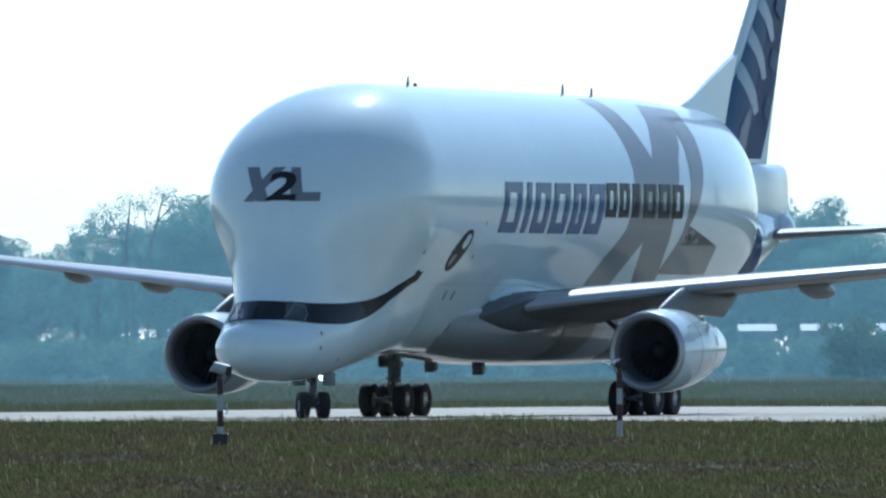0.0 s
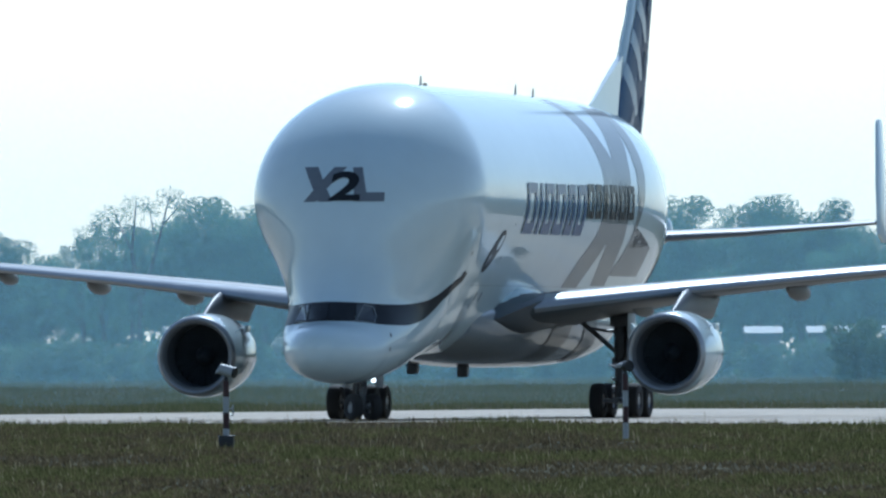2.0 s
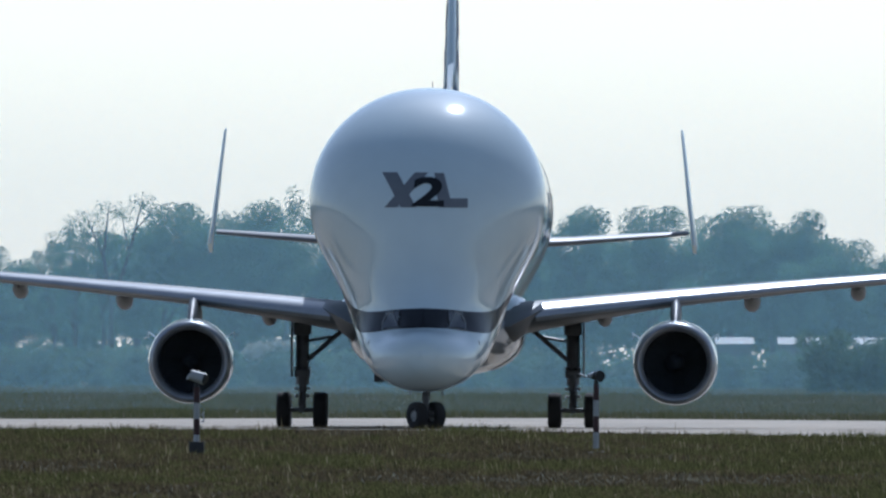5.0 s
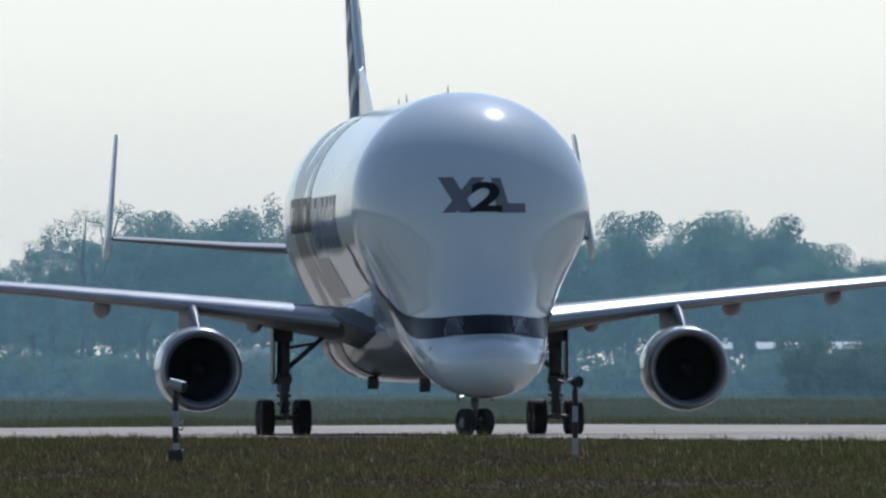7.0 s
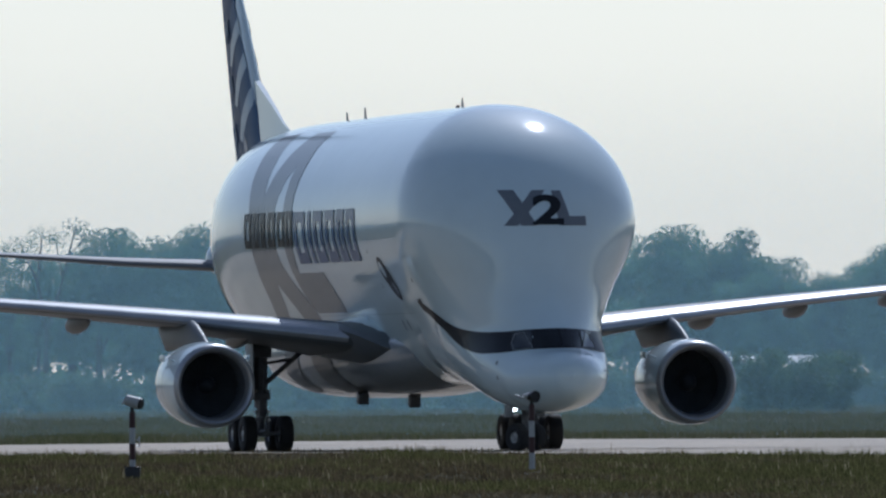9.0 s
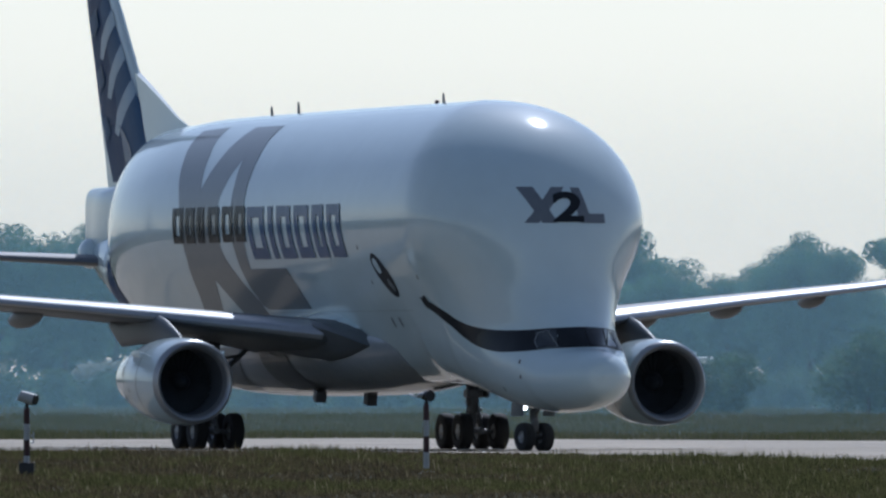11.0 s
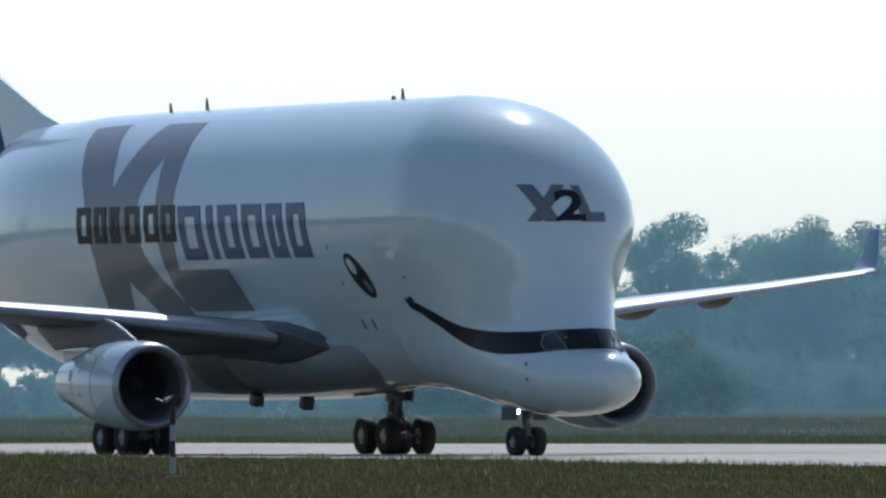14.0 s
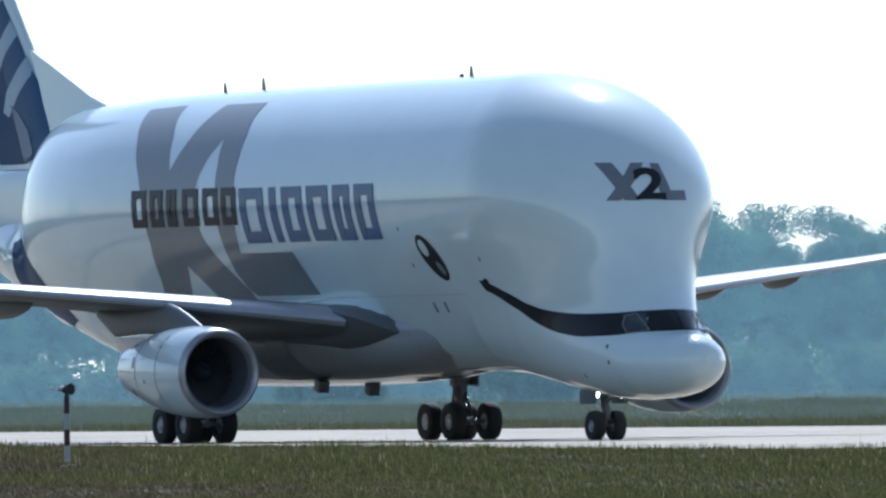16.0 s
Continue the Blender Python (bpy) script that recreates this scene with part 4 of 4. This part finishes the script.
while len(spots) < 80000:
    y = 745 * (1290 / 745) ** rng.random()
    x = rng.uniform(-0.034 * y - 2, 0.068 * y + 2)
    if inside(x, y):
        continue
    patch = noise.noise((x * 0.12, y * 0.012, 9)) + 0.5 * noise.noise((x * 0.6, y * 0.05, 2))
    if rng.random() > 0.7 + 0.6 * patch:
        continue
    h = 0.16 + 0.22 * rng.random() + 0.15 * max(0, patch)
    spots.append((x, y, height(y), h, y * rng.uniform(3e-5, 8e-5), rng.uniform(-0.12, 0.12), rng.uniform(-0.5, 0.5), 0 if rng.random() < 0.6 + 0.5 * patch else 1))
blades("far_grass", spots, [M_GRASS2, M_DRY2], "pale green grass beyond the taxiway")


# ---- trees ----
def leaves(centres, radii, count, size, rg, flat=0.8):
    """Leaf sprays scattered over lumps of a crown."""
    k = rg.integers(0, len(centres), count)
    d = rg.normal(size=(count, 3))
    d /= np.linalg.norm(d, axis=1)[:, None]
    r = np.asarray(radii)[k] * rg.random(count) ** 0.47
    p = np.asarray(centres)[k] + d * r[:, None] * (1, 1, flat)
    a = rg.normal(size=(count, 3))
    a /= np.linalg.norm(a, axis=1)[:, None]
    b = np.cross(a, rg.normal(size=(count, 3)))
    b /= np.linalg.norm(b, axis=1)[:, None]
    s = size * rg.uniform(0.5, 1.4, count)[:, None]
    v = np.stack([p - a * s, p - b * s * 0.55, p + a * s, p + b * s * 0.55], 1).reshape(-1, 3)
    me = bpy.data.meshes.new("crown")
    me.from_pydata(v.tolist(), [], [(4 * i, 4 * i + 1, 4 * i + 2, 4 * i + 3) for i in range(count)])
    return me


def tree(seed, h, w, count, mat, label, name="tree", clear=0.15, lumps=46, size=0.125, flat=0.8, puff=1.0):
    rg = np.random.default_rng(seed)
    root = tagged(new(name), label, "tree" if name == "tree" else "shrub")
    cz = h * (clear + 1) / 2
    rz = h * (1 - clear) / 2
    cs, rs = [], []
    for i in range(lumps):
        d = rg.normal(size=3)
        d /= np.linalg.norm(d)
        f = rg.uniform(0.2, 0.86)
        lean = 1 + 0.25 * math.sin(3 * math.atan2(d[1], d[0]) + seed)
        r = rg.uniform(0.12, 0.2) * w * puff
        z = cz + d[2] * rz * f
        cs.append((d[0] * w / 2 * f * lean, d[1] * w / 2 * f * lean, min(z, h - r * flat)))
        rs.append(r)
    me = leaves(cs, rs, count, size, rg, flat)
    me.materials.append(mat)
    cr = new("crown", me)
    cr.parent = root
    bm = bmesh.new()
    tube(bm, (0, 0, -0.3), (0.1, 0, h * 0.3), h * 0.024, h * 0.017, 9)
    tube(bm, (0.1, 0, h * 0.3), (0.0, 0.2, h * 0.62), h * 0.017, h * 0.008, 8)
    for i in range(9):
        c = cs[int(rg.integers(0, lumps))]
        z0 = h * rg.uniform(0.2, 0.55)
        tube(bm, (0.05, 0, z0), c, h * 0.008, h * 0.0025, 6)
    part("trunk", bm, M_BARK, root, "grey brown trunk with limbs")
    return root


TREES = [tree(11, 16, 12, 52000, M_LEAF, "broad hazy blue-green tree at the field edge"), tree(12, 16, 10, 46000, M_LEAF, "tall hazy blue-green tree at the field edge", clear=0.1),
         tree(13, 16, 14, 85000, M_LEAF, "wide hazy blue-green tree at the field edge", lumps=75), tree(14, 16, 10, 11000, M_LEAF, "thin open-crowned tree showing sky gaps", lumps=110, clear=0.2, puff=0.55)]
USED = set()


def plant(kind, x, y, h, turn, squash=1.0):
    m = Matrix.Translation((x, y, height(y) - (0.1 if kind in TREES else 0.16 * h))) @ Matrix.Rotation(radians(turn), 4, "Z")
    src = kind
    if src not in USED:
        USED.add(src)
        ob = src
        ob.matrix_basis = m
    else:
        ob = copy_thing(src, m)
    s = h / (16 if src in TREES else 6)
    ob.scale = (s * squash, s * squash, s)
    ob["group"] = "trees at the field edge" if src in TREES else "hedge shrubs"
    return ob


ROW = [(-47, 15.5, 0), (-37.5, 13.0, 1), (-31.0, 13.2, 3), (-29.0, 14.4, 3), (-26.5, 14.2, 3), (-21.5, 16.2, 0), (-15.5, 16.2, 2), (-11.4, 17.0, 3), (-6.5, 15.5, 1), (0.0, 15.0, 2), (7.0, 15.5, 0), (13.5, 15.8, 1),
       (19.4, 16.2, 0), (25.8, 15.9, 1), (29.5, 15.7, 2), (34.5, 13.2, 0), (40.0, 12.4, 2), (46.6, 14.4, 2), (51.6, 9.4, 1), (56.9, 16.3, 1), (61.8, 14.0, 3), (67.5, 16.1, 2), (73.5, 16.0, 0), (79.0, 15.2, 1), (84.0, 14.2, 2), (91.0, 15.0, 0), (98.0, 14.0, 1)]
for i, (x, h, k) in enumerate(ROW):
    plant(TREES[k], x, 1400 + rnd.uniform(-18, 18), h * (0.99 if x < 45 else 1.06) - 0.45, 47 * i, 1.0 if k != 3 else 0.85)
# second row closing the gaps low down
for i in range(22):
    plant(TREES[(i * 2 + 1) % 3], -52 + 7.2 * i + rnd.uniform(-2, 2), 1450 + rnd.uniform(-10, 25), rnd.uniform(9.5, 12.0), 31 * i, 1.5)
# the nearly bare tree
bare = tagged(new("tree"), "nearly leafless tree with a forked pale trunk", "tree")
bm = bmesh.new()
BR = [((0, 0, -0.2), (0.2, 0, 6), 0.34, 0.24), ((0.2, 0, 6), (-0.5, 0, 10), 0.22, 0.14), ((0.2, 0, 6), (1.6, 0.3, 10.2), 0.2, 0.13), ((1.6, 0.3, 10.2), (2.6, 0.2, 14.4), 0.13, 0.05), ((-0.5, 0, 10), (-0.1, 0, 14.0), 0.13, 0.05),
      ((-0.5, 0, 10), (-1.9, 0, 13.2), 0.1, 0.04), ((1.6, 0.3, 10.2), (1.0, 0, 13.4), 0.09, 0.03), ((2.1, 0.2, 12.2), (3.5, 0, 13.8), 0.07, 0.03), ((-1.2, 0, 11.6), (-2.6, 0, 12.2), 0.06, 0.02)]
for a, b, r0, r1 in BR:
    tube(bm, a, b, r0, r1, 8)
part("trunk", bm, M_BARK, bare, "pale forked trunk")
rg = np.random.default_rng(3)
me = leaves([b for a, b, r0, r1 in BR[2:]] + [(0, 0, 5), (1, 0, 7)], [1.3] * 9, 1500, 0.11, rg)
me.materials.append(M_LEAF)
cr = new("crown", me)
cr.parent = bare
bare.matrix_basis = Matrix.Translation((-25.8, 1370, height(1370) - 0.1))

SHRUBS = [tree(31, 6, 7, 8500, M_LEAF2, "dense green hedge shrub before the trees", "shrub", clear=0.0, lumps=34, size=0.14), tree(32, 6, 9, 10000, M_LEAF2, "broad green hedge shrub before the trees", "shrub", clear=0.0, lumps=40, size=0.14),
          tree(33, 6, 5, 6500, M_LEAF2, "upright green hedge shrub before the trees", "shrub", clear=0.0, lumps=26, size=0.13)]
for i in range(46):
    x = -52 + 3.3 * i + rnd.uniform(-1.2, 1.2)
    plant(SHRUBS[(i * 5 + 1) % 3], x, 1290 + rnd.uniform(-12, 14), rnd.uniform(3.7, 4.6) if x < 45 else rnd.uniform(5.0, 6.8), 53 * i, 1.15)
for x, h, k in ((34.5, 6.2, 2), (37.5, 5.6, 1), (40.5, 6.0, 2), (51.8, 7.6, 0), (54.0, 7.8, 2), (57.0, 8.2, 2), (60.0, 6.0, 0)):
    plant(SHRUBS[k], x * 0.85, 1188 + 3 * (k - 1), h, 20 * x)

# pale shrubs added between the hedge and the trees in place of sunlit patches
SHRUBS.append(tree(41, 6, 7, 6000, M_PALE_LEAF, "pale shrub standing in for a sunlit patch behind the hedge", "shrub", clear=0.35, lumps=24, size=0.16))
for x, h, k in ((-13.2, 4.3, 0.8), (-10.9, 4.5, 0.9), (37.6, 4.2, 0.7)):
    plant(SHRUBS[3], x, 1326, h, 90 * x, k)

# undergrowth closing the foot of the hedge
rg = np.random.default_rng(8)
cs = [(-60 + 175 * i / 420 + rg.uniform(-1, 1), 1305 + rg.uniform(-8, 8), rg.uniform(1.2, 3.7)) for i in range(420)]
me = leaves(cs, [1.3] * len(cs), 42000, 0.28, rg)
me.name = "undergrowth"
me.materials.append(M_LEAF2)
tagged(new("undergrowth", me), "dense dark green undergrowth along the hedge", "undergrowth", kind="stuff")

# woods far behind, closing the gaps low down
cs = [(-75 + 205 * i / 360 + rg.uniform(-1, 1), 1500 + rg.uniform(-8, 8), rg.uniform(2.0, 9.0)) for i in range(360)]
me = leaves(cs, [2.2] * len(cs), 45000, 0.42, rg)
me.name = "far_woods"
me.materials.append(M_LEAF)
tagged(new("far_woods", me), "dense hazy blue-green woods behind the trees", "woods", kind="stuff")

# unseen woods added on the other sides, so the hull reflects a dark treeline
ang = [a for a in np.linspace(0, 2 * math.pi, 900, endpoint=False) if not (math.sin(a) > 0.3 and abs(math.cos(a)) < 0.2)]
cs = [(760 * math.cos(a) + rg.uniform(-12, 12), 650 + 780 * math.sin(a) + rg.uniform(-12, 12), rg.uniform(1.5, 11.5)) for a in ang]
me = leaves(cs, [5.0] * len(cs), 36000, 1.3, rg)
me.name = "field_woods"
me.materials.append(M_LEAF)
tagged(new("field_woods", me), "unseen dark green woods ringing the airfield, added for reflections", "woods", kind="stuff")

# low sheds seen between the trees
for x0, x1 in ((23.7, 26.4), (28.7, 32.6), (34.8, 36.8)):
    shed = tagged(new("shed"), "low grey shed with a pale roof behind the hedge", "building", group="sheds behind the hedge")
    shed.location = ((x0 + x1) / 2, 1330, height(1330))
    w = x1 - x0
    bm = bmesh.new()
    block(bm, (0, 0, 1.6), (w, 8, 3.2), 0.05)
    part("wall", bm, M_SHEDWALL, shed, "weathered grey clad wall")
    bm = loft([[(sx * (w / 2 + 0.2), -4.5, 3.25), (sx * (w / 2 + 0.2), 4.5, 3.25), (sx * (w / 2 + 0.2), 0, 3.8)] for sx in (-1, 1)])
    part("roof", bm, M_SHED, shed, "pale low-pitched roof")


# ---- upright tinted sheets that imitate haze over the fields ----
for y, mat in ((880, M_HAZE_SHEET1), (1150, M_HAZE_SHEET2), (1245, M_HAZE_SHEET2)):
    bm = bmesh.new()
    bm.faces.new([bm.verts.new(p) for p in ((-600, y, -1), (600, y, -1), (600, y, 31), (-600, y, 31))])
    tagged(part("haze", bm, mat, smooth=False), "upright bluish see-through sheet imitating haze", "haze", kind="structure")


# ---- striped posts ----
def post(x, y, h, tilt):
    ob = tagged(new("striped_post"), "red and white banded post with a lamp head in grass", "marker post", group="striped posts")
    ob.location = (x, y, 0)
    bands = 4
    for k in range(bands):
        bm = bmesh.new()
        z0, z1 = 0.12 + (h - 0.12) * k / bands, 0.12 + (h - 0.12) * (k + 1) / bands
        tube(bm, (0, 0, z0), (0, 0, z1), 0.075 if k % 2 else 0.072, n=18)
        part("band", bm, M_PWHITE if k % 2 == 0 else M_RED, ob, "white painted band" if k % 2 == 0 else "dark red painted band")
    bm = bmesh.new()
    if tilt:
        block(bm, (0, 0, 0.16), (0.36, 0.36, 0.3), 0.02)
        block(bm, (0, 0, 0.32), (0.40, 0.40, 0.03), 0.01)
    else:
        tube(bm, (0, 0, -0.02), (0, 0, 0.03), 0.2, 0.19, 18)
        block(bm, (0.12, -0.05, 0.04), (0.2, 0.14, 0.03), 0.008)
    part("base", bm, M_PBLACK if tilt else M_PWHITE, ob, "dark base block" if tilt else "pale base plate")
    return ob


p1 = post(-5.28, 389.5, 1.62, True)
bm = loft([[(a, r * math.cos(t), r * math.sin(t)) for t in np.linspace(0, 2 * math.pi, 24, endpoint=False)] for a, r in ((-0.16, 0.05), (-0.15, 0.125), (0.2, 0.14), (0.21, 0.12), (0.12, 0.11))])
bm.transform(Matrix.Translation((0.0, 0, 1.86)) @ Matrix.Rotation(radians(-22), 4, "Z") @ Matrix.Rotation(radians(16), 4, "Y"))
head = part("lamp_head", bm, M_PWHITE, p1, "white tubular lamp head")
bm = bmesh.new()
tube(bm, (0.16, -0.06, 1.82), (0.225, -0.09, 1.80), 0.128, 0.13, 24)
part("hood", bm, M_PBLACK, head, "black lens hood")
bm = bmesh.new()
tube(bm, (0, 0, 1.6), (0, 0, 1.8), 0.045, n=10)
part("bracket", bm, M_PBLACK, p1)
bm = bmesh.new()
block(bm, (-0.2, 0, 1.85), (0.05, 0.08, 0.14), 0.01, Euler((0, 0.5, 0)).to_quaternion())
part("end_cap", bm, M_RIM, p1, "bright metal end cap")
bm = bmesh.new()
for a, b in (((0.09, -0.02, 0.95), (0.16, -0.02, 0.98)), ((0.16, -0.02, 0.8), (0.16, -0.02, 1.05)), ((0.09, -0.02, 0.82), (0.16, -0.02, 0.8))):
    tube(bm, a, b, 0.02, n=8)
part("catch", bm, M_RIM, p1, "small metal catch")

p2 = post(4.35, 413.0, 1.72, False)
bm = bmesh.new()
tube(bm, (-0.04, 0.1, 1.93), (0.1, -0.14, 1.93), 0.11, 0.14, 20)
tube(bm, (0.0, 0, 1.7), (0.0, 0, 1.86), 0.05, n=10)
hd = part("lamp_head", bm, M_PBLACK, p2, "black round lamp head")
bm = bmesh.new()
tube(bm, (-0.42, 0.02, 1.97), (-0.24, 0.02, 1.9), 0.025, 0.02, 8)
tube(bm, (-0.24, 0.02, 1.9), (-0.06, 0.02, 1.9), 0.02, 0.02, 8)
block(bm, (-0.12, 0.0, 1.95), (0.2, 0.12, 0.1), 0.03, Euler((0, -0.3, 0.3)).to_quaternion())
part("arm", bm, M_RIM, p2, "pale metal arm")
bm = bmesh.new()
prev = None
for k in range(9):
    a = math.pi * k / 8
    c = Vector((0.05 + 0.16 * math.sin(a), -0.1, 1.92 - 0.15 * math.cos(a)))
    if prev:
        tube(bm, prev, c, 0.012, n=6)
    prev = c
part("yoke", bm, M_PBLACK, p2, "black yoke")


# ---- what moves ----
ROUTE = [
    (0.0, 2.994, 664.62, -20.689),
    (0.5, 2.512, 663.40, -18.519),
    (1.0, 2.140, 662.26, -16.399),
    (1.5, 1.840, 661.20, -14.425),
    (2.0, 1.552, 660.18, -12.385),
    (2.5, 1.334, 659.23, -10.416),
    (3.0, 1.165, 658.31, -8.534),
    (3.5, 1.025, 657.39, -6.718),
    (4.0, 0.888, 656.44, -4.852),
    (4.5, 0.753, 655.45, -2.981),
    (5.0, 0.638, 654.38, -1.152),
    (5.5, 0.563, 653.24, 0.604),
    (6.0, 0.547, 652.01, 2.257),
    (6.5, 0.610, 650.69, 3.775),
    (7.0, 0.743, 649.29, 5.174),
    (7.5, 0.856, 647.88, 6.621),
    (8.0, 1.003, 646.45, 8.240),
    (8.5, 1.226, 644.98, 10.182),
    (9.0, 1.496, 643.47, 12.130),
    (9.5, 1.834, 641.90, 13.827),
    (10.0, 2.253, 640.09, 15.326),
    (10.5, 2.768, 638.02, 16.681),
    (11.0, 3.397, 635.71, 17.927),
    (11.5, 4.159, 633.18, 19.099),
    (12.0, 5.071, 630.46, 20.233),
    (12.5, 6.142, 627.59, 21.326),
    (13.0, 7.330, 624.63, 22.236),
    (13.5, 8.585, 621.58, 22.876),
    (14.0, 9.938, 618.43, 23.342),
    (14.5, 11.335, 615.19, 23.606),
    (15.0, 12.832, 611.83, 23.721),
    (15.5, 14.351, 608.41, 23.727),
    (16.0, 15.884, 604.96, 23.756),
]


def motions():
    rows = []
    for t, x, y, yaw in ROUTE:
        rows.append((t, pose(x, y, 0, 0, 0, yaw - 90)))
    walk(plane, rows)
    ts = np.array([r[0] for r in ROUTE])
    step = np.hypot(np.diff([r[1] for r in ROUTE]), np.diff([r[2] for r in ROUTE]))
    gone = np.concatenate([[0], np.cumsum(step)])
    # the nose wheels steer into the turn
    rate = np.gradient(np.radians([r[3] for r in ROUTE]), ts)
    pace = np.gradient(gone, ts)
    steer = np.clip(np.arctan2(NX * rate, pace), -0.7, 0.7)
    for hub, r, loc in WHEELS:
        turns = []
        for k in range(161):
            t = k / 10
            a = math.degrees(float(np.interp(t, ts, gone)) / r)
            if loc[0] < 5:
                turns.append((t, pose(*loc, 0, a, 0)))
                continue
            s = float(np.interp(t, ts, steer))
            turns.append((t, pose(loc[0] - loc[1] * math.sin(s), loc[1] * math.cos(s), loc[2], 0, a, math.degrees(s))))
        walk(hub, turns)


motions()
